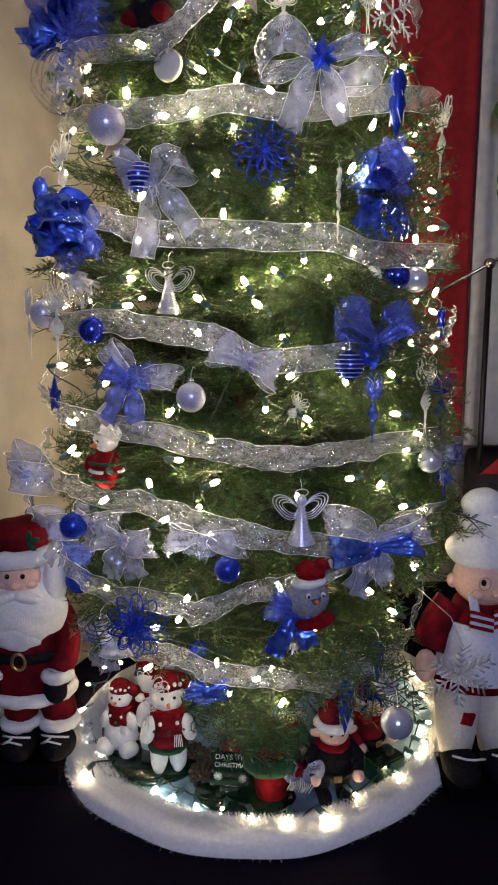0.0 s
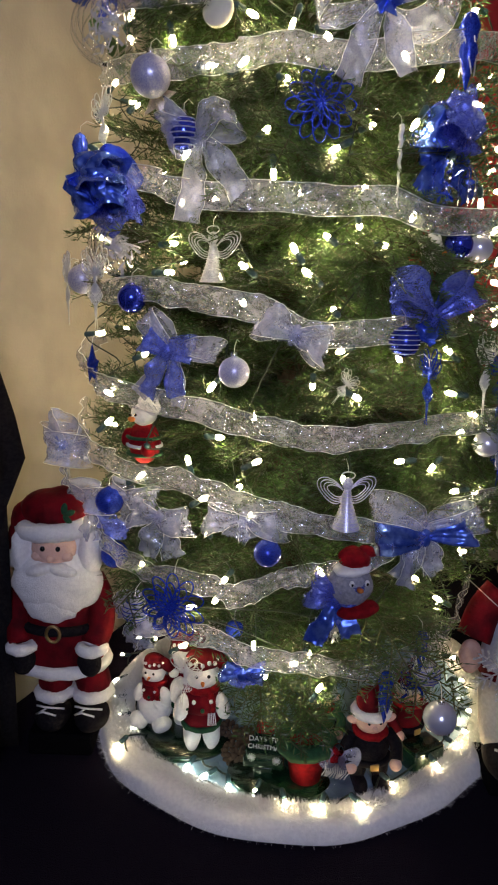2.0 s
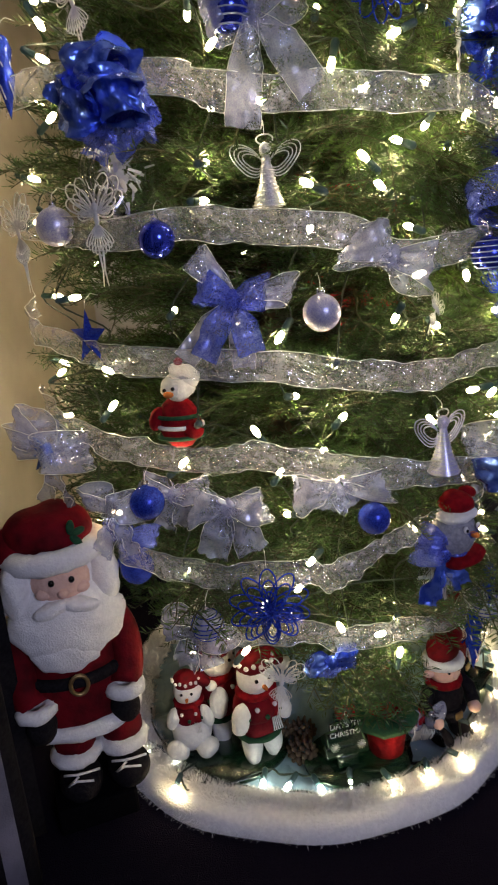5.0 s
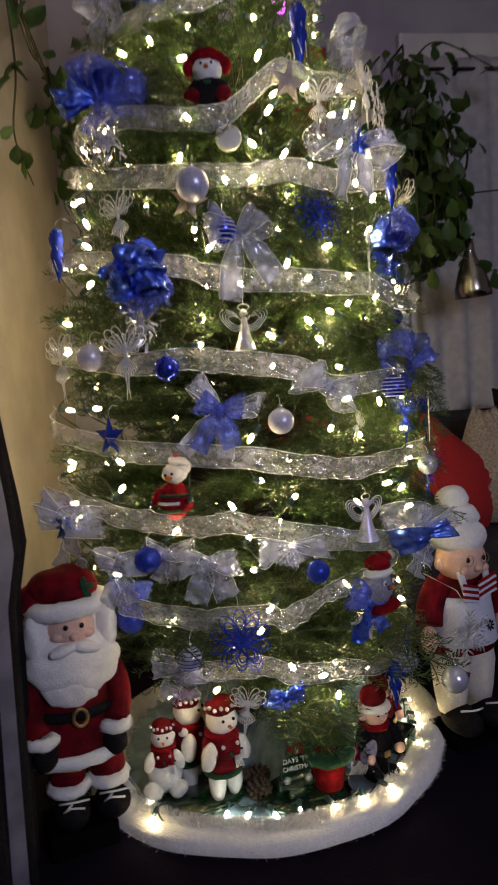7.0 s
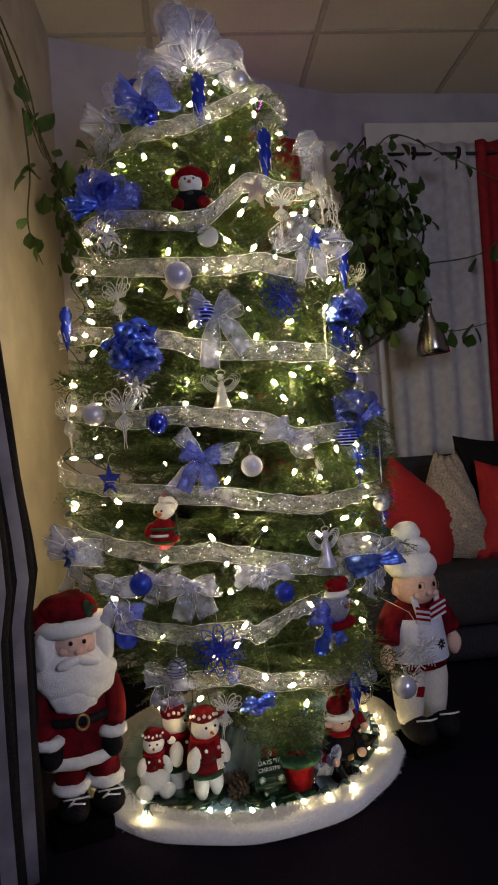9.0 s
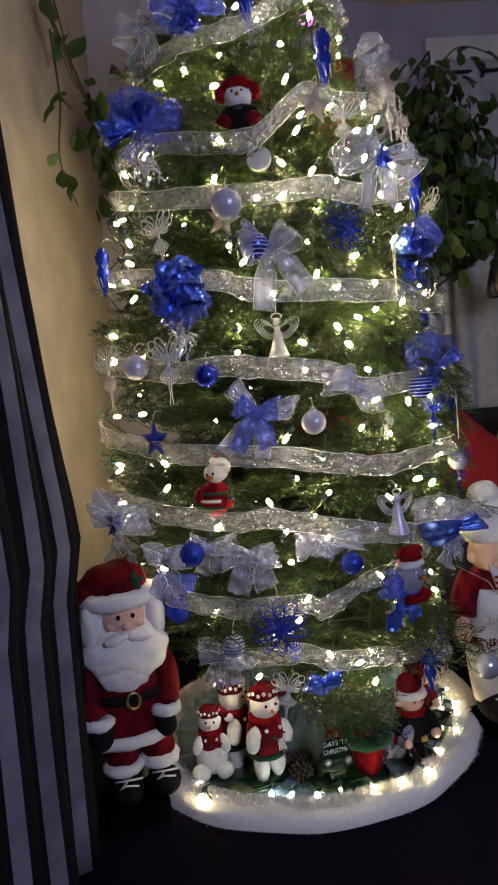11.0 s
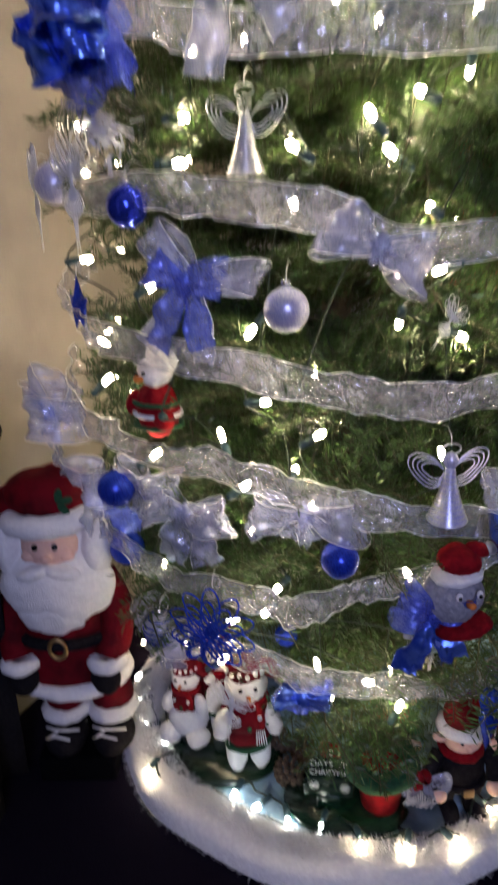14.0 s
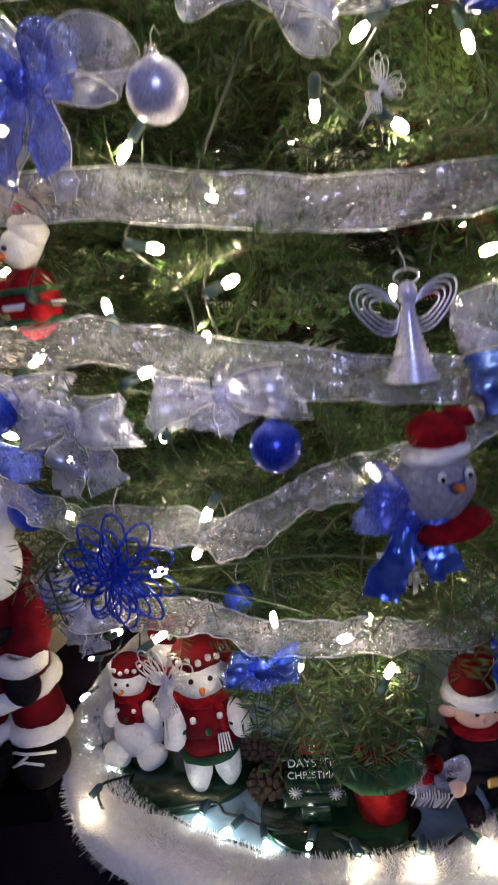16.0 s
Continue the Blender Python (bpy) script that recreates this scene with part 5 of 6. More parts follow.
def old_woman_doll(m):
    """Plush doll of an old woman with white hair in a bun, a red dress and a white apron."""
    bm = bmesh.new()
    FUR, RED, BLK, SK, BD, GR, VL = 0, 1, 8, 7, 3, 5, 6
    for sx in (-1, 1):
        blob(bm, (sx * .052, -.045, .040), (.046, .075, .042), BLK, rough=.003, freq=30)
        lathe(bm, [(0, .052), (.040, .055), (.050, .11), (.058, .19), (.05, .26), (0, .27)], 18, pose(sx * .052, -.005, 0), 10)
        tube(bm, [(sx * .05 - .038, -.080, .086), (sx * .05 - .01, -.103, .090), (sx * .05 + .012, -.10, .086), (sx * .05 + .042, -.088, .080)], .003, 5, FUR)
    box(bm, (.034, .006, .036), pose(-.045, -.058, .165, 8, 12, 0), .004, RED)
    lathe(bm, [(0, .24), (.112, .235), (.108, .27), (.100, .33), (.090, .39), (.070, .445), (.04, .47), (0, .47)], 28, pose(0, 0, 0) @ Matrix.Diagonal((1, .74, 1, 1)), VL)
    lathe(bm, [(.118, .262), (.112, .31), (.102, .37), (.096, .40), (.090, .40), (.096, .37), (.106, .31), (.112, .262)], 28, pose(.0, -.006, 0) @ Matrix.Diagonal((.96, .78, 1, 1)), 11)
    for sx in (-1, 1):
        box(bm, (.022, .010, .075), pose(sx * .046, -.068, .44, -18, sx * 6, 0), .004, 11)
        tube(bm, smooth_line([(sx * .078, 0, .435), (sx * .116, -.004, .385), (sx * .140, -.020, .33)], 5), .040, 12, VL, taper=.040)
        blob(bm, (sx * .146, -.026, .288), (.028, .025, .040), SK, rough=.002, freq=40)
    for k in range(6):
        box(bm, (.074, .006, .0075), pose(.03, -.085, .405 + .0095 * k, -15, -16, 0), .002, RED if k % 2 else 11)
        box(bm, (.060, .006, .0075), pose(-.035, -.086, .395 + .0085 * k, -15, 14, 0), .002, RED if k % 2 else 11)
    for k in range(8):
        t = 2 * math.pi * k / 8
        blob(bm, (.030 + .011 * math.cos(t), -.091, .315 + .011 * math.sin(t)), (.008, .003, .003), BD, (0, -math.degrees(t), 0), u=8, v=6)
    blob(bm, (0, -.010, .500), (.080, .070, .068), SK, rough=.002, freq=30, u=28, v=18)
    for sx in (-1, 1):
        blob(bm, (sx * .030, -.074, .508), (.0065, .005, .008), BD, u=10, v=8)
        tube(bm, [(sx * .030 + .015 * math.cos(t), -.081, .508 + .015 * math.sin(t)) for t in np.linspace(0, 2 * math.pi, 15)[:-1]], .0011, 4, 9, closed=True)
        blob(bm, (sx * .078, -.005, .492), (.016, .014, .018), SK)
        blob(bm, (sx * .040, -.066, .478), (.015, .010, .012), SK)
    blob(bm, (0, -.080, .484), (.012, .011, .010), SK, u=12, v=8)
    blob(bm, (0, .002, .566), (.094, .080, .054), FUR, rough=.009, freq=22, u=30, v=18)
    blob(bm, (.004, .006, .628), (.070, .064, .040), FUR, (0, 8, 0), rough=.010, freq=22, u=26, v=16)
    blob(bm, (-.012, .004, .675), (.050, .046, .038), FUR, rough=.008, freq=24, u=24, v=14)
    return solo("old_woman_doll", bm, PLUSH + [WHITE_CLOTH, PALE_CLOTH], m, "plush doll with white bun, red dress and pale apron", "doll")


WHITE_CLOTH = material("cream_cotton", (0.70, 0.66, 0.60), 0.85, second=(0.62, 0.58, 0.52), scale=130, bump=0.4)
PALE_CLOTH = material("pale_blue_cotton", (0.62, 0.64, 0.76), 0.85, second=(0.54, 0.56, 0.70), scale=130, bump=0.4)


def low_box(x, y, turn, h):
    bm = bmesh.new()
    box(bm, (.15, .13, h), pose(0, 0, h / 2), .006)
    solo("low_box", bm, BLACK_BOX, pose(x, y, 0, 0, 0, turn), "low black box on the carpet under a doll", "box", "boxes under the dolls", smooth=False)


low_box(-.525, 1.515, 3, .055)
low_box(.525, 1.475, 4, .045)
old_man_doll(pose(-.522, 1.506, .055, 0, 0, 3) @ Matrix.Scale(.885, 4))
old_woman_doll(pose(.525, 1.47, .045, 0, 0, 4) @ Matrix.Diagonal((.9, .92, .94, 1)))

# ---- figures under the tree ----


def snow_figure(m, k, coat, hat, label, standing=False):
    bm = bmesh.new()
    if standing:
        for sx in (-1, 1):
            blob(bm, (sx * .020 * k, -.008 * k, .034 * k), (.018 * k, .019 * k, .036 * k), 0, rough=.003 * k, freq=50)
        blob(bm, (0, 0, .078 * k), (.041 * k, .036 * k, .034 * k), coat, rough=.004 * k, freq=50)
        frill(bm, (0, 0, .056 * k), .036 * k, .032 * k, .006 * k, 2, 20, .002)
    else:
        blob(bm, (0, 0, .05 * k), (.050 * k, .046 * k, .050 * k), 0, rough=.006 * k, freq=40)
        blob(bm, (.034 * k, -.030 * k, .024 * k), (.028 * k, .030 * k, .024 * k), 0, rough=.004 * k, freq=50)
        blob(bm, (-.034 * k, -.030 * k, .024 * k), (.028 * k, .030 * k, .024 * k), 0, rough=.004 * k, freq=50)
    blob(bm, (0, 0, .108 * k), (.042 * k, .038 * k, .040 * k), coat, rough=.004 * k, freq=50)
    for sx in (-1, 1):
        blob(bm, (sx * .040 * k, -.016 * k, .100 * k), (.016 * k, .018 * k, .030 * k), 0, (0, sx * -18, 0), rough=.003 * k, freq=60)
    frill(bm, (0, 0, .138 * k), .030 * k, .028 * k, .008 * k, 1, 20, .002)
    blob(bm, (.018 * k, -.030 * k, .118 * k), (.008 * k, .006 * k, .028 * k), 1, (0, -8, 0))
    blob(bm, (0, -.004 * k, .166 * k), (.035 * k, .032 * k, .032 * k), 0, rough=.003 * k, freq=60)
    blob(bm, (0, 0, .192 * k), (.034 * k, .031 * k, .024 * k), hat, rough=.003 * k, freq=40)
    blob(bm, (.036 * k, 0, .190 * k), (.026 * k, .018 * k, .014 * k), hat, (0, 40, 0))
    blob(bm, (.058 * k, 0, .168 * k), (.013 * k,) * 3, 0, rough=.003 * k, freq=60)
    blob(bm, (0, -.038 * k, .162 * k), (.004 * k, .012 * k, .004 * k), 4, u=8, v=6)
    for sx in (-1, 1):
        blob(bm, (sx * .012 * k, -.034 * k, .174 * k), (.0035 * k,) * 3, 3, u=8, v=6)
    for j in range(9):
        t = math.pi * (j / 8 - 1)
        blob(bm, (.034 * k * math.cos(t), .032 * k * math.sin(t), (.196 + .004 * (j % 2)) * k), (.0045 * k,) * 3, 0, u=6, v=5)
        blob(bm, (.044 * k * math.cos(t), .040 * k * math.sin(t), (.104 + .018 * (j % 2)) * k), (.0045 * k,) * 3, 0 if j % 2 else 2, u=6, v=5)
    for j in range(5):
        tube(bm, [((.012 + .003 * j) * k, -.033 * k, .094 * k), ((.011 + .004 * j) * k, -.040 * k, .072 * k)], .0014 * k, 4, 0)
    return solo("snow_figure", bm, PLUSH, m, label, "figurine", "figures under the tree")


def gift_figure(m, k, coat, hat, label):
    """A seated plush helper with a belt, pale face and a long cap."""
    bm = bmesh.new()
    for sx in (-1, 1):
        blob(bm, (sx * .026 * k, -.020 * k, .018 * k), (.020 * k, .032 * k, .018 * k), 8)
        blob(bm, (sx * .024 * k, 0, .045 * k), (.020 * k, .020 * k, .032 * k), 8)
    blob(bm, (0, 0, .095 * k), (.042 * k, .036 * k, .045 * k), coat, rough=.003 * k, freq=40)
    frill(bm, (0, 0, .072 * k), .041 * k, .036 * k, .007 * k, 8, 22, 0)
    box(bm, (.018 * k, .004 * k, .014 * k), pose(.0, -.045 * k, .072 * k), .002 * k, 9)
    frill(bm, (0, 0, .132 * k), .030 * k, .028 * k, .009 * k, 1, 20, .003)
    for sx in (-1, 1):
        tube(bm, [(sx * .036 * k, 0, .125 * k), (sx * .056 * k, -.012 * k, .100 * k), (sx * .050 * k, -.032 * k, .078 * k)], .014 * k, 8, coat)
        blob(bm, (sx * .048 * k, -.036 * k, .070 * k), (.013 * k,) * 3, 7)
    blob(bm, (0, -.004 * k, .158 * k), (.034 * k, .030 * k, .030 * k), 7)
    blob(bm, (0, -.034 * k, .154 * k), (.006 * k,) * 3, 7, u=8, v=6)
    frill(bm, (0, 0, .176 * k), .033 * k, .030 * k, .011 * k, 0, 22, .003)
    blob(bm, (0, 0, .198 * k), (.034 * k, .030 * k, .030 * k), hat, rough=.004 * k, freq=40)
    blob(bm, (.026 * k, 0, .222 * k), (.024 * k, .018 * k, .020 * k), hat, (0, 40, 0))
    for sx in (-1, 1):
        blob(bm, (sx * .012 * k, -.031 * k, .164 * k), (.003 * k,) * 3, 3, u=8, v=6)
        blob(bm, (sx * .038 * k, -.006 * k, .160 * k), (.016 * k, .007 * k, .009 * k), 7, (0, sx * -18, 0), u=10, v=8)
    return solo("helper_figure", bm, PLUSH, m, label, "figurine", "figures under the tree")


def oval_base(m, rx, ry, label):
    bm = bmesh.new()
    lathe(bm, [(0, .004), (1, .004), (1.02, .010), (1, .016), (0, .016)], 36, Matrix.Diagonal((rx, ry, 1, 1)))
    return solo("display_base", bm, GREEN_PLASTIC, m, label, "base", "bases under the tree")


GREEN_PLASTIC = material("dark_green_plastic", (0.004, 0.020, 0.009), 0.25, second=(0.006, 0.03, 0.012), scale=20, coat=0.3)
oval_base(pose(-.245, 1.50, .022), .120, .085, "dark green oval display base holding two snow figures")
oval_base(pose(-.005, 1.395, .022), .115, .085, "dark green oval display base holding a sign and a pot")
snow_figure(pose(-.315, 1.545, .036, 0, 0, -14), .85, 6, 6, "seated white snow figure in a red vest and hat")
snow_figure(pose(-.190, 1.468, .036, 0, 0, 10), 1.14, 6, 6, "white snow figure with a red striped coat and hat", True)
snow_figure(pose(-.245, 1.575, .026, 0, 0, 55), 1.12, 6, 6, "snow figure in a dark red coat behind the others", True)
gift_figure(pose(.185, 1.39, .024, 0, 0, 10), 1.02, 8, 6, "plush helper in a black jacket with a brass buckle")
gift_figure(pose(.285, 1.52, .026, 0, 0, 30), .95, 6, 6, "plush helper in a dark red jacket beside a green box")
gift_figure(pose(.085, 1.50, .026, 0, 0, 0), .85, 2, 2, "small plush helper in green behind the pot")

sign = thing("countdown_sign", pose(-.042, 1.372, .058, -8, 0, -4) @ Matrix.Scale(.84, 4), "dark green countdown sign with white lettering and a red block", "sign")
bm = bmesh.new()
for k, (w, zz) in enumerate(((.050, -.006), (.105, .020), (.092, .045), (.072, .070), (.048, .094))):
    box(bm, (w, .018, .030), pose(0, 0, zz), .004)
part("board", bm, GREEN_PLASTIC, sign)
bm = bmesh.new()
box(bm, (.046, .016, .026), pose(.004, -.004, .112), .003)
part("number_block", bm, RED_FELT, sign, "red number block")


def lettering(text, size, m, mat, parent):
    cu = bpy.data.curves.new("lettering", "FONT")
    cu.body, cu.size, cu.extrude, cu.align_x = text, size, 0.0006, "CENTER"
    tmp = bpy.data.objects.new("lettering_tmp", cu)
    me = bpy.data.meshes.new_from_object(tmp)
    bpy.data.objects.remove(tmp)
    me.materials.append(mat)
    return shared("lettering", me, parent, m)


lettering("0", .022, pose(.004, -.0135, .104, 90), LACE, sign)
lettering("DAYS 'TIL", .019, pose(.002, -.0105, .078, 90), LACE, sign)
lettering("CHRISTMAS", .017, pose(.004, -.0108, .058, 90), LACE, sign)
for x, zz in ((-.03, .034), (.034, .030)):
    bm = bmesh.new()
    for k in range(6):
        t = math.pi * k / 6
        tube(bm, [(x - .011 * math.cos(t), -.012, zz - .011 * math.sin(t)), (x + .011 * math.cos(t), -.012, zz + .011 * math.sin(t))], .0009, 4)
    part("snowflake", bm, LACE, sign)

pot = thing("red_pot", pose(.05, 1.385, .038) @ Matrix.Scale(1.3, 4), "red felt flower pot with a green rim and mittens", "pot")
bm = bmesh.new()
lathe(bm, [(0, 0), (.026, 0), (.034, .055), (.036, .062), (.028, .062), (0, .05)], 24)
part("body", bm, RED_FELT, pot)
bm = bmesh.new()
lathe(bm, [(.034, .055), (.050, .058), (.052, .070), (.046, .078), (.030, .078), (.030, .060)], 24, wob=.006)
part("rim", bm, GREEN_FELT, pot, "soft green rim")
mini = thing("twig_bunch", pose(.055, 1.40, .125), "bunch of short fir twigs in the pot", "greenery")
for k in range(8):
    shared("twig", meshes[(0.20, k % 3)], mini, pose(0, 0, 0, 0, -65 + 14 * math.sin(k * 2.3), k * 45) @ Matrix.Scale(.34, 4))
mitten = thing("mitten_ornament", pose(.105, 1.352, .115, 0, 15, 10), "small red knitted mittens with white fringe", "ornament")
bm = bmesh.new()
blob(bm, (0, 0, 0), (.016, .011, .020), 0, rough=.002, freq=60)
blob(bm, (.022, .004, .002), (.015, .010, .018), 0, (0, 20, 0), rough=.002, freq=60)
part("mitten", bm, RED_FELT, mitten)
bm = bmesh.new()
for k in range(14):
    x = -.012 + .0035 * k
    tube(bm, [(x, -.004, -.014), (x + .003, -.008, -.030), (x + .004 * math.sin(k), -.006, -.045)], .0012, 4)
part("fringe", bm, LACE, mitten, "white yarn fringe")
glass_angel = thing("glass_angel", pose(.115, 1.335, .030), "clear acrylic angel figure standing on the satin", "figurine")
bm = bmesh.new()
lathe(bm, [(0, 0), (.042, .002), (.034, .03), (.022, .065), (.013, .09), (.008, .098), (0, .10)], 20, wob=.008)
part("gown", bm, CLEAR, glass_angel)
bm = bmesh.new()
blob(bm, (0, 0, .112), (.012, .012, .014), u=14, v=10)
part("face", bm, CLEAR, glass_angel)
for sx in (-1, 1):
    bm = bmesh.new()
    blob(bm, (sx * .026, .010, .085), (.022, .004, .030), 0, (0, sx * 25, 0), rough=.004, freq=50)
    part("wing", bm, SILVER_BOW, glass_angel)
bm = bmesh.new()
box(bm, (.09, .06, .05), pose(0, 0, .025), .006)
solo("green_box", bm, GREEN_PLASTIC, pose(.315, 1.475, .024, 0, 0, 35), "shiny dark green gift box", "gift box")
bm = bmesh.new()
blob(bm, (0, 0, 0), (.008, .006, .0025), u=8, v=5)
scale_mesh = mesh_of("scale", bm, BARK)
cone_label = "brown open pine cone lying on the satin"
for x, y, k in ((-.11, 1.44, 1.0), (-.085, 1.50, .9), (-.13, 1.52, .9)):
    top = thing("pine_cone", pose(x, y, .042, 70, 0, 30 * k), cone_label, "pine cone", "pine cones")
    for j in range(48):
        t = j / 48
        a = j * 2.4
        r = (.020 * math.sin(math.pi * (.15 + .8 * t)) + .003) * k
        shared("scale", scale_mesh, top, pose(r * math.cos(a), r * math.sin(a), (-.03 + .06 * t) * k, 20, 0, math.degrees(a)) @ Matrix.Scale(k, 4))
silver_branch = thing("snowflake_spray", pose(.44, 1.335, .345, 8, 0, 5), "silver glitter snowflake sprig in front of the doll's apron", "ornament")
for k in range(6):
    bm = bmesh.new()
    spin = Matrix.Rotation(k * math.pi / 3, 3, "Y")
    tube(bm, [(0, 0, 0), (0, 0, .072)], .0018, 5)
    bmesh.ops.rotate(bm, verts=bm.verts, cent=(0, 0, 0), matrix=spin)
    arm = part("arm", bm, SILVER_GLITTER, silver_branch)
    for t in (.018, .032, .046, .060):
        for sx in (-1, 1):
            bm = bmesh.new()
            tube(bm, [(0, 0, t), (sx * .020 * (1.25 - t * 9), -.003, t + .016)], .0022, 5)
            bmesh.ops.rotate(bm, verts=bm.verts, cent=(0, 0, 0), matrix=spin)
            part("barb", bm, SILVER_GLITTER, arm)
bm = bmesh.new()
tube(bm, [(0, 0, .07), (-.02, .03, .12), (-.07, .10, .15)], .0009, 4)
part("hook", bm, WIRE, silver_branch)


# ---- curtains and windows ----
def curtain(name, a, b, z0, z1, folds, depth, mats, label, pinch=None):
    """A hanging cloth from a to b on the plan, with folds; pinch: height at which it is gathered, and how far."""
    a, b = Vector(a), Vector(b)
    way, length = (b - a).normalized(), (b - a).length
    nrm = Vector((way.y, -way.x))
    cols, rows = folds * 8, 26
    bm = bmesh.new()
    vs = []
    for j in range(rows + 1):
        zz = z1 + (z0 - z1) * j / rows
        row = []
        for i in range(cols + 1):
            u = i / cols
            d = depth * (0.55 + 0.45 * j / rows) * math.sin(2 * math.pi * folds * u + 0.6 * noise.noise(Vector((u * 5, zz * 0.6, 1))))
            d += 0.4 * depth * noise.noise(Vector((u * 9, zz * 1.3, 4)))
            uu = u
            if pinch:
                uu = u * (1 - pinch[1] * min(1, (zz - pinch[0]) / 0.9) ** 0.8) if zz > pinch[0] else u * (1 - 0.08 * min(1, (pinch[0] - zz) / 0.1))
            p = a + way * length * uu + nrm * (d + depth)
            row.append(bm.verts.new((p.x, p.y, zz)))
        vs.append(row)
    for j in range(rows):
        for i in range(cols):
            f = bm.faces.new((vs[j][i], vs[j][i + 1], vs[j + 1][i + 1], vs[j + 1][i]))
            if len(mats) > 1:
                f.material_index = 1 if (i > cols - 5 or i % 4 != 0) else 0
    top = thing(name, Matrix.Identity(4), label, "curtain")
    ob = part("cloth", bm, mats, top)
    ob.modifiers.new("thickness", "SOLIDIFY").thickness = 0.003
    return top


def on_right(u, off):
    p = RIGHT_CORNER + RIGHT_WAY * u + Vector((RIGHT_WAY.y, -RIGHT_WAY.x)) * off
    return p


def on_left(d, off):
    p = LEFT_CORNER + LEFT_WAY * d + Vector((-LEFT_WAY.y, LEFT_WAY.x)) * off
    return p


rturn = math.degrees(math.atan2(RIGHT_WAY.y, RIGHT_WAY.x))
win = thing("window_1", pose(*on_right(.93, 0), 0, 0, 0, rturn), "white framed window behind curtains, dark outside", "window", kind="structure")
for nm, sz, at_ in (("frame_top", (1.56, .05, .36), (0, -.026, 2.53)), ("frame_side", (.10, .05, 1.40), (-.73, -.026, 1.65)), ("frame_side", (.10, .05, 1.40), (.73, -.026, 1.65)), ("window_sill", (1.60, .09, .05), (0, -.046, .925))):
    bm = bmesh.new()
    box(bm, sz, pose(*at_), .006)
    part(nm, bm, WHITE_PAINT, win)
bm = bmesh.new()
box(bm, (1.32, .01, 1.40), pose(0, .07, 1.65))
part("pane", bm, BEAD, win, "dark night glass")
rod = thing("curtain_rod", Matrix.Identity(4), "black iron curtain rod with round finials on brackets", "curtain rod")
bm = bmesh.new()
p, q = on_right(.14, .13), on_right(1.75, .13)
tube(bm, [(p.x, p.y, 2.50), (q.x, q.y, 2.50)], .009, 8)
part("pole", bm, BLACK_IRON, rod)
for u in (.14, .38, .63):
    bm = bmesh.new()
    c = on_right(u, .135)
    lathe(bm, [(.022, -.008), (.034, -.008), (.036, 0), (.034, .008), (.022, .008), (.022, -.008)], 18, pose(c.x, c.y, 2.50, 0, 90, rturn))
    part("ring", bm, BLACK_IRON, rod)
for u in (.16, 1.1):
    bm = bmesh.new()
    c, w = on_right(u, .10), on_right(u, 0)
    tube(bm, [(w.x, w.y, 2.50), (c.x, c.y, 2.50)], .008, 6)
    part("bracket", bm, BLACK_IRON, rod)
curtain("white_curtain", on_right(.18, .10), on_right(.76, .10), .84, 2.56, 4, .026, [WHITE_CURTAIN], "white patterned curtain hanging in soft folds")
curtain("red_curtain", on_right(.74, .09), on_right(1.75, .09), .80, 2.57, 9, .035, [RED_CURTAIN], "deep red curtain hanging in folds")
curtain("red_curtain", (.36, 2.49), (.775, 2.51), .66, 2.42, 3, .008, [RED_CURTAIN], "deep red curtain on the wall behind the tree")
curtain("white_curtain", (.785, 2.515), (1.06, 2.53), .66, 2.44, 3, .012, [WHITE_CURTAIN], "white curtain beside the red one behind the tree")
e, f = on_left(1.30, .115), on_left(2.25, .06)
curtain("grey_curtain", f, e, .02, 2.55, 6, .035, [GREY_CURTAIN, BLACK_CLOTH], "grey curtain with black stripes and a black edge, tied back", (.72, .27))

# ---- hanging vines ----
bm = bmesh.new()
rows_ = []
for i in range(7):
    t = i / 6
    w = .034 * math.sin(math.pi * min(1, .12 + .88 * (1 - t) ** .75)) * (1 if i < 6 else 0)
    x = .085 * t
    droop = -.020 * t * t
    rows_.append([bm.verts.new((x, -w, droop + .006 * (w > 0))), bm.verts.new((x, 0, droop - .004)), bm.verts.new((x, w, droop + .006 * (w > 0)))])
for a_, b_ in zip(rows_, rows_[1:]):
    for k in range(2):
        bm.faces.new((a_[k], a_[k + 1], b_[k + 1], b_[k]))
bmesh.ops.remove_doubles(bm, verts=bm.verts, dist=1e-5)
leaf_mesh = mesh_of("leaf", bm, LEAF)


def vine(top, pts, count, spread, seed, size=1.0):
    line = smooth_line(pts, 8)
    bm = bmesh.new()
    tube(bm, line, .004, 5, taper=.002)
    part("stem", bm, STEM, top)
    gg = np.random.default_rng(seed)
    for k in range(count):
        i = int(gg.uniform(0.05, 0.99) * (len(line) - 1))
        p = Vector(line[i]) + Vector(gg.normal(size=3)) * spread
        shared("leaf", leaf_mesh, top, pose(*p, gg.uniform(-40, 40), gg.uniform(15, 80), gg.uniform(0, 360)) @ Matrix.Scale(size * gg.uniform(.55, 1.1), 4))


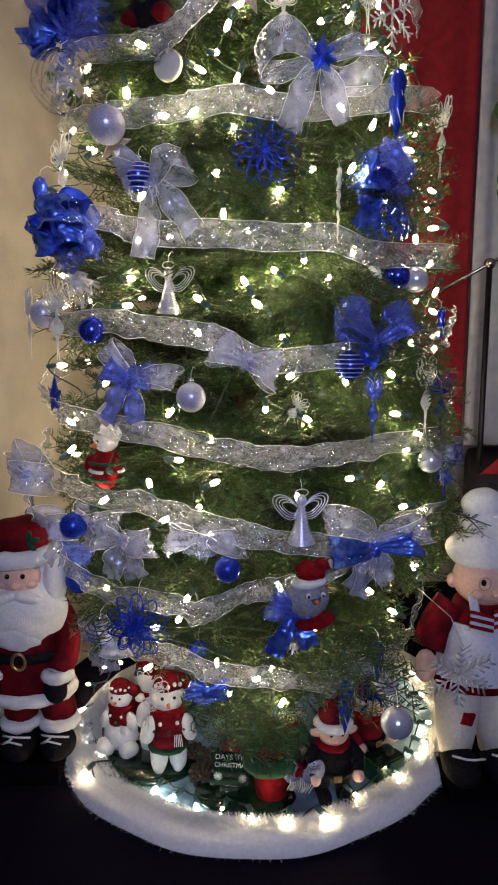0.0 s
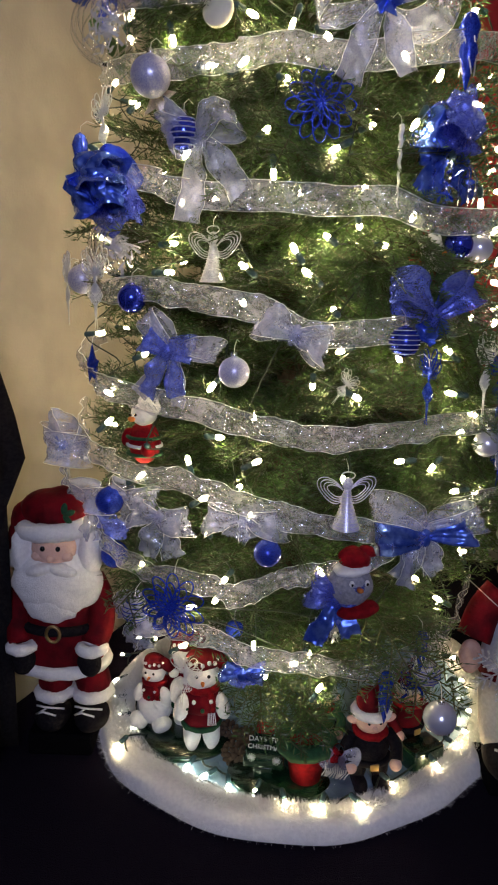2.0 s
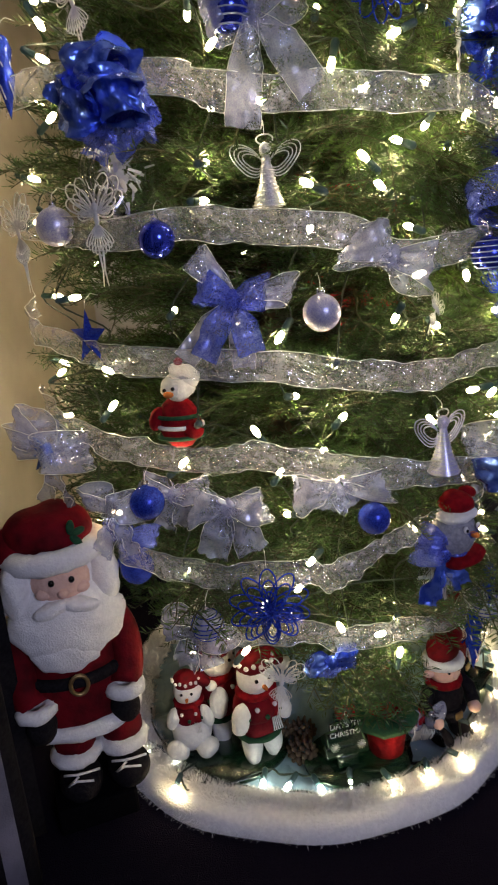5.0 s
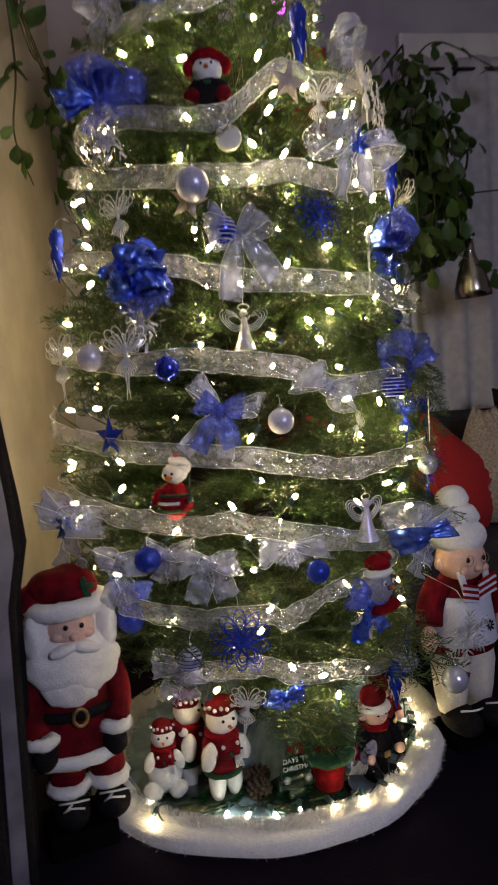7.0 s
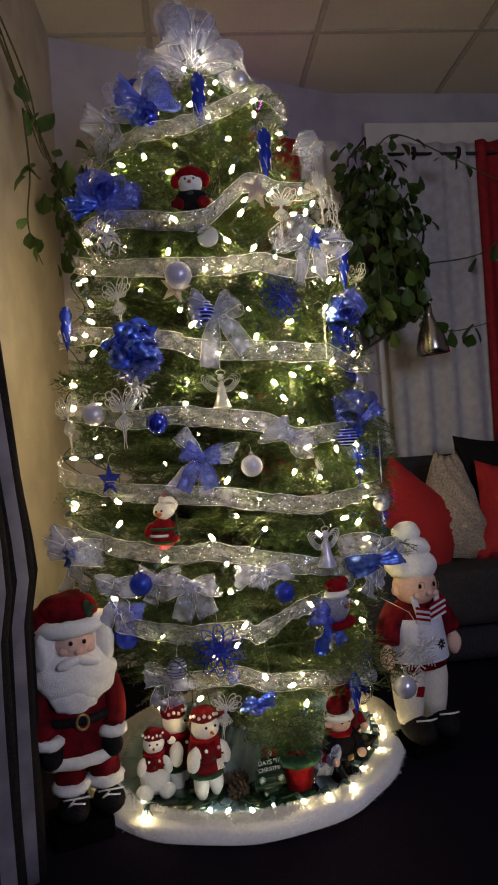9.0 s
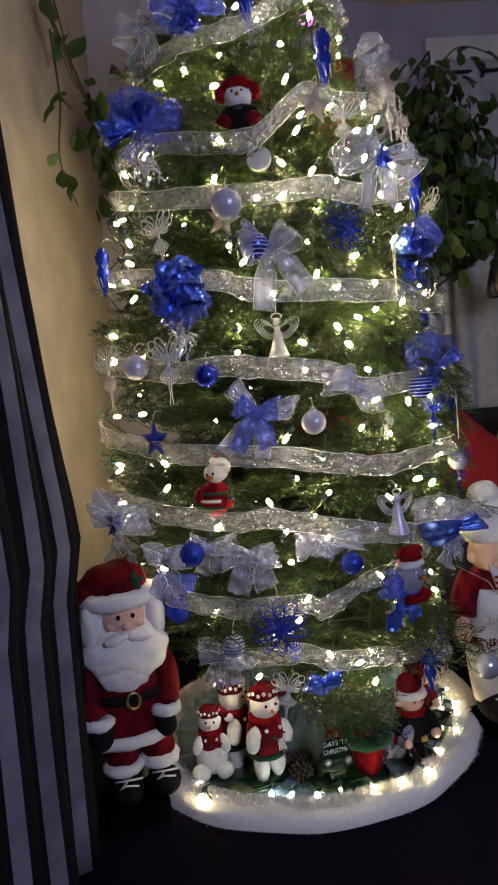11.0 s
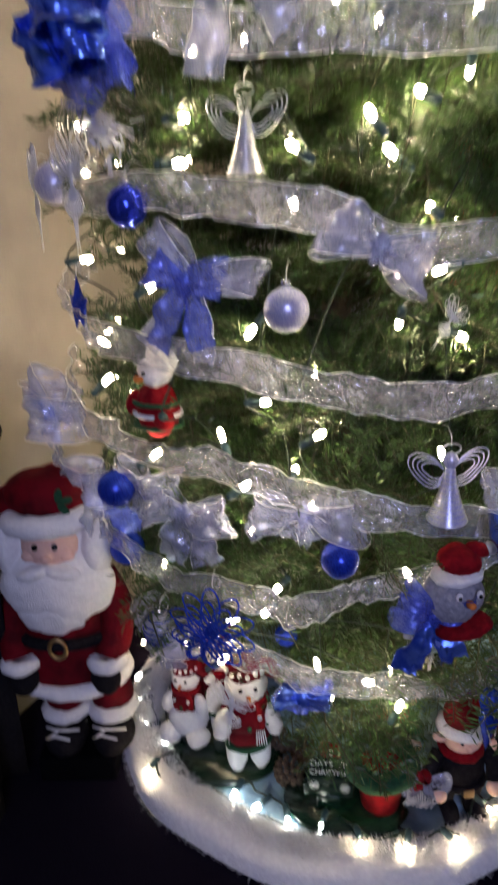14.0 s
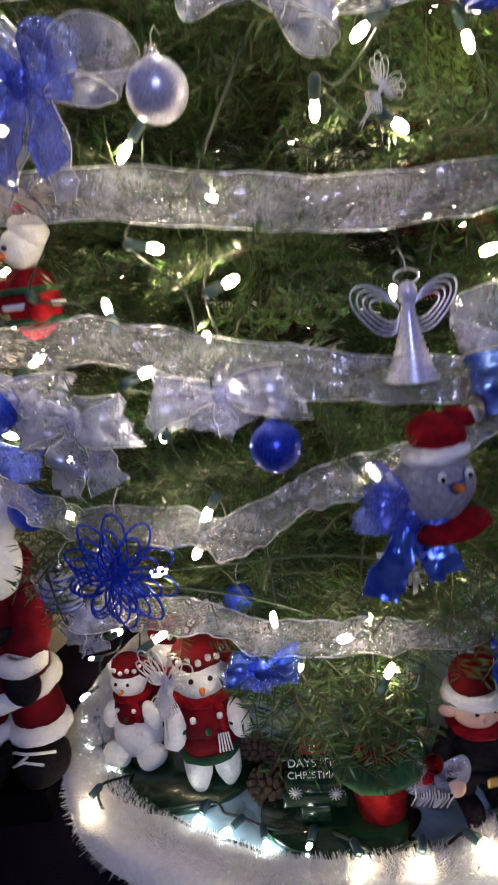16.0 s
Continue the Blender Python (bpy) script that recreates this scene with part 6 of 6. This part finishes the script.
c = on_right(.0, .5)
plant = thing("hanging_plant", Matrix.Identity(4), "dense trailing pothos in a dark hanging pot by the window", "plant")
bm = bmesh.new()
lathe(bm, [(0, 1.80), (.085, 1.80), (.115, 1.96), (.12, 1.97), (.105, 1.97), (.08, 1.85), (0, 1.85)], 24, pose(c.x, c.y, 0))
part("pot", bm, BLACK_IRON, plant, "dark pot")
for k in range(3):
    bm = bmesh.new()
    t = k * 2.09
    tube(bm, [(c.x + .11 * math.cos(t), c.y + .11 * math.sin(t), 1.96), (c.x, c.y, 2.38)], .0015, 4)
    part("hanger_cord", bm, BLACK_IRON, plant)
bm = bmesh.new()
w_ = on_right(.0, 0)
tube(bm, [(c.x, c.y, 2.38), (c.x, c.y, 2.42), (w_.x, w_.y, 2.46)], .005, 5)
part("hanger_hook", bm, BLACK_IRON, plant)
gg = np.random.default_rng(5)
for k in range(16):
    t = 2 * math.pi * k / 16 + .3
    r1 = gg.uniform(.14, .24)
    low = gg.uniform(1.48, 1.85)
    vine(plant, [(c.x, c.y, 1.93), (c.x + .6 * r1 * math.cos(t), c.y + .6 * r1 * math.sin(t), 2.02 + gg.uniform(-.03, .16)), (c.x + r1 * math.cos(t), c.y + r1 * math.sin(t), (low + 2.0) / 2), (c.x + r1 * 1.1 * math.cos(t), c.y + r1 * 1.1 * math.sin(t), low)], 19, .028, 50 + k, 1.2)
# the crowded leaves behind the runners, joined
gg = np.random.default_rng(9)
leaf_co = np.array([v.co for v in leaf_mesh.vertices])
leaf_faces = [tuple(f.vertices) for f in leaf_mesh.polygons]
V, F = [], []
for k in range(430):
    t, r1, zz = gg.uniform(0, 2 * math.pi), .21 * math.sqrt(gg.random()), gg.uniform(1.50, 2.36)
    r1 *= 1.15 - .9 * abs(zz - 1.93) + .9 * noise.noise(Vector((t * 1.5, zz * 7, 0)))
    m = pose(c.x + r1 * math.cos(t), c.y + r1 * math.sin(t), zz, gg.uniform(-40, 40), gg.uniform(20, 85), math.degrees(t) + gg.uniform(-50, 50)) @ Matrix.Scale(gg.uniform(.45, .9), 4)
    A = np.array(m)
    F += [tuple(q + len(V) for q in f) for f in leaf_faces]
    V += [tuple(q) for q in leaf_co @ A[:3, :3].T + A[:3, 3]]
me = bpy.data.meshes.new("leaf_mass")
me.from_pydata(V, [], F)
me.materials.append(LEAF)
me.polygons.foreach_set("use_smooth", [True] * len(me.polygons))
mass = new("leaf_mass", me)
mass.parent = plant
tagged(mass, "crowded dark leaves", kind="stuff")
e = on_right(.30, .45)
trail = thing("trailing_vine", Matrix.Identity(4), "long pothos runner trailing along the curtain rod", "plant")
vine(trail, [(c.x, c.y, 2.30), (c.x + .12, c.y - .06, 2.42), (e.x + .10, e.y - .03, 2.36), (e.x + .42, e.y - .15, 2.18), (e.x + .75, e.y - .2, 2.12)], 9, .015, 71, 1.1)
vine(trail, [(c.x + .2, c.y - .06, 1.80), (e.x + .25, e.y - .08, 1.86), (e.x + .45, e.y - .14, 2.02), (e.x + .62, e.y - .2, 2.06)], 5, .015, 72, 1.1)
vine(trail, [(c.x + .15, c.y - .1, 1.55), (c.x + .30, c.y - .14, 1.47), (c.x + .5, c.y - .2, 1.50)], 7, .02, 73, 1.0)

wall_vine = thing("trailing_vine", Matrix.Identity(4), "pothos runner trailing down the beige wall", "plant")
a0, a1, a2, a3 = on_left(1.25, .06), on_left(.80, .06), on_left(.42, .08), on_left(.10, .10)
vine(wall_vine, [(a0.x, a0.y, 2.32), (a1.x, a1.y, 2.20), (a2.x, a2.y, 2.12), (a3.x, a3.y, 2.22)], 10, .03, 81, 1.1)
vine(wall_vine, [(a0.x, a0.y, 2.30), (a1.x, a1.y, 2.22), (a2.x, a2.y, 2.10), (a2.x + .05, a2.y + .1, 1.95)], 14, .05, 82, 1.1)
vine(wall_vine, [(a1.x, a1.y, 2.16), (a1.x + .01, a1.y, 1.95), (a1.x - .01, a1.y - .05, 1.75), (a1.x + .05, a1.y + .15, 1.68)], 7, .02, 83, 1.0)
vine(wall_vine, [(a2.x, a2.y, 2.12), (a3.x, a3.y, 2.10), (a3.x + .02, a3.y - .1, 1.98), (a3.x + .05, a3.y - .2, 1.88)], 22, .07, 84, 1.2)

for k in range(3):
    bm = bmesh.new()
    tube(bm, smooth_line([(a0.x + .01 * k, a0.y, 2.36 - .03 * k), (a1.x + .02 * math.sin(k * 2), a1.y, 2.23 + .02 * k), ((a1.x + a2.x) / 2, (a1.y + a2.y) / 2, 2.15 - .025 * k), (a2.x, a2.y, 2.08 + .02 * k), (a3.x, a3.y - .1, 1.99 - .03 * k)], 8), .0035, 5, taper=.002)
    part("stem", bm, STEM, wall_vine)
vine(wall_vine, [(a2.x, a2.y, 2.08), (a2.x + .04, a2.y + .1, 1.98), (a3.x - .02, a3.y - .12, 1.86), (a3.x + .02, a3.y - .1, 1.72)], 34, .055, 85, 1.0)

# ---- sofa and cushions ----
sofa = thing("sofa", pose(*on_right(.62, .52), 0, 0, 0, rturn), "dark charcoal upholstered sofa below the window", "sofa")
for nm, sz, at_ in (("backrest", (1.7, .20, .52), (.12, .22, .62)), ("seat", (1.7, .66, .24), (.12, -.10, .30)), ("armrest", (.2, .85, .58), (-.82, -.02, .32)), ("plinth", (1.68, .6, .16), (.12, -.05, .09))):
    bm = bmesh.new()
    box(bm, sz, pose(*at_), .05)
    part(nm, bm, SOFA, sofa)


def cushion(m, w, h, t, mat, label, peak=0.0):
    bm = bmesh.new()
    n_ = 14
    for side in (-1, 1):
        vs = [[bm.verts.new((w * (i / n_ - .5) * (1 - .10 * math.sin(math.pi * j / n_)), side * t * (max(0, math.sin(math.pi * i / n_) * math.sin(math.pi * j / n_)) ** .55) + .006 * noise.noise(Vector((i * .6, j * .6, side * 3))),
                              h * (j / n_ - .5) * (1 - .10 * math.sin(math.pi * i / n_)))) for i in range(n_ + 1)] for j in range(n_ + 1)]
        for j in range(n_):
            for i in range(n_):
                q_ = (vs[j][i], vs[j][i + 1], vs[j + 1][i + 1], vs[j + 1][i])
                bm.faces.new(q_ if side < 0 else q_[::-1])
    for v in bm.verts:
        k = 1 - peak * max(0, v.co.z / h + .15) ** 1.2
        twist = peak * .012 * math.sin(60 * v.co.x + 45 * v.co.z)
        v.co.x *= k
        v.co.y = v.co.y * k + (twist if abs(v.co.y) > .02 else 0)
    bmesh.ops.remove_doubles(bm, verts=bm.verts, dist=.0005)
    return solo("cushion", bm, mat, m, label, "cushion", "sofa cushions")


def on_sofa(u, off, z, rx=0, ry=0, rz=0):
    p_ = on_right(u, off)
    return pose(p_.x, p_.y, z, 0, 0, rturn) @ pose(0, 0, 0, rx, ry, rz)


cushion(on_sofa(.04, .72, .60, -18, 38, 0), .50, .42, .085, RED_CUSHION, "red cushion leaning on the sofa")
cushion(on_sofa(.235, .66, .655, -14, 4, 0), .36, .52, .09, BEIGE_KNIT, "beige knitted cushion with twisted ribs", 1.2)
cushion(on_sofa(.50, .52, .78, -10, 6, 0), .36, .36, .07, BLACK_CLOTH, "black cushion against the sofa back")
cushion(on_sofa(.55, .68, .60, -16, 10, 0), .42, .46, .085, RED_CUSHION, "red cushion beside a black one")

# ---- floor lamp ----
lamp = thing("floor_lamp", pose(.80, 2.36, 0), "nickel floor lamp with a pivoting arm and bell shade, switched off", "floor lamp")
bm = bmesh.new()
lathe(bm, [(0, 0), (.13, 0), (.13, .012), (.02, .022), (0, .022)], 28)
part("base", bm, BLACK_IRON, lamp)
bm = bmesh.new()
tube(bm, [(0, 0, .02), (0, 0, 1.30)], .010, 10)
part("pole", bm, BLACK_IRON, lamp, "black pole")
bm = bmesh.new()
blob(bm, (0, 0, 1.30), (.020, .020, .020), u=14, v=10)
part("pivot", bm, CHROME, lamp)
bm = bmesh.new()
tube(bm, [(-.30, .04, 1.13), (0, 0, 1.30), (.49, -.06, 1.575)], .0065, 8)
part("arm", bm, CHROME, lamp)
bm = bmesh.new()
lathe(bm, [(.0, .03), (.02, .03), (.022, -.02), (.03, -.05), (.055, -.10), (.075, -.17), (.078, -.21), (.074, -.21), (.05, -.10), (.0, -.04)], 28, pose(.50, -.065, 1.575, 6, -10, 0))
part("shade", bm, CHROME, lamp, "bell shaped nickel shade")
bm = bmesh.new()
blob(bm, (.495, -.063, 1.60), (.018, .018, .020), u=12, v=8)
part("joint", bm, CHROME, lamp)

# ---- small violet light near the ceiling ----
spot = thing("violet_light", pose(.62, 2.60, 2.62), "small ring light glowing violet near the ceiling", "light")
bm = bmesh.new()
tube(bm, [(.026 * math.cos(t), 0, .030 * math.sin(t)) for t in np.linspace(0, 2 * math.pi, 19)[:-1]], .007, 6, closed=True)
part("glowing_ring", bm, PURPLE, spot)
bm = bmesh.new()
tube(bm, [(0, .005, -.002), (.0, .262, .02)], .008, 6)
part("arm", bm, BLACK_IRON, spot)
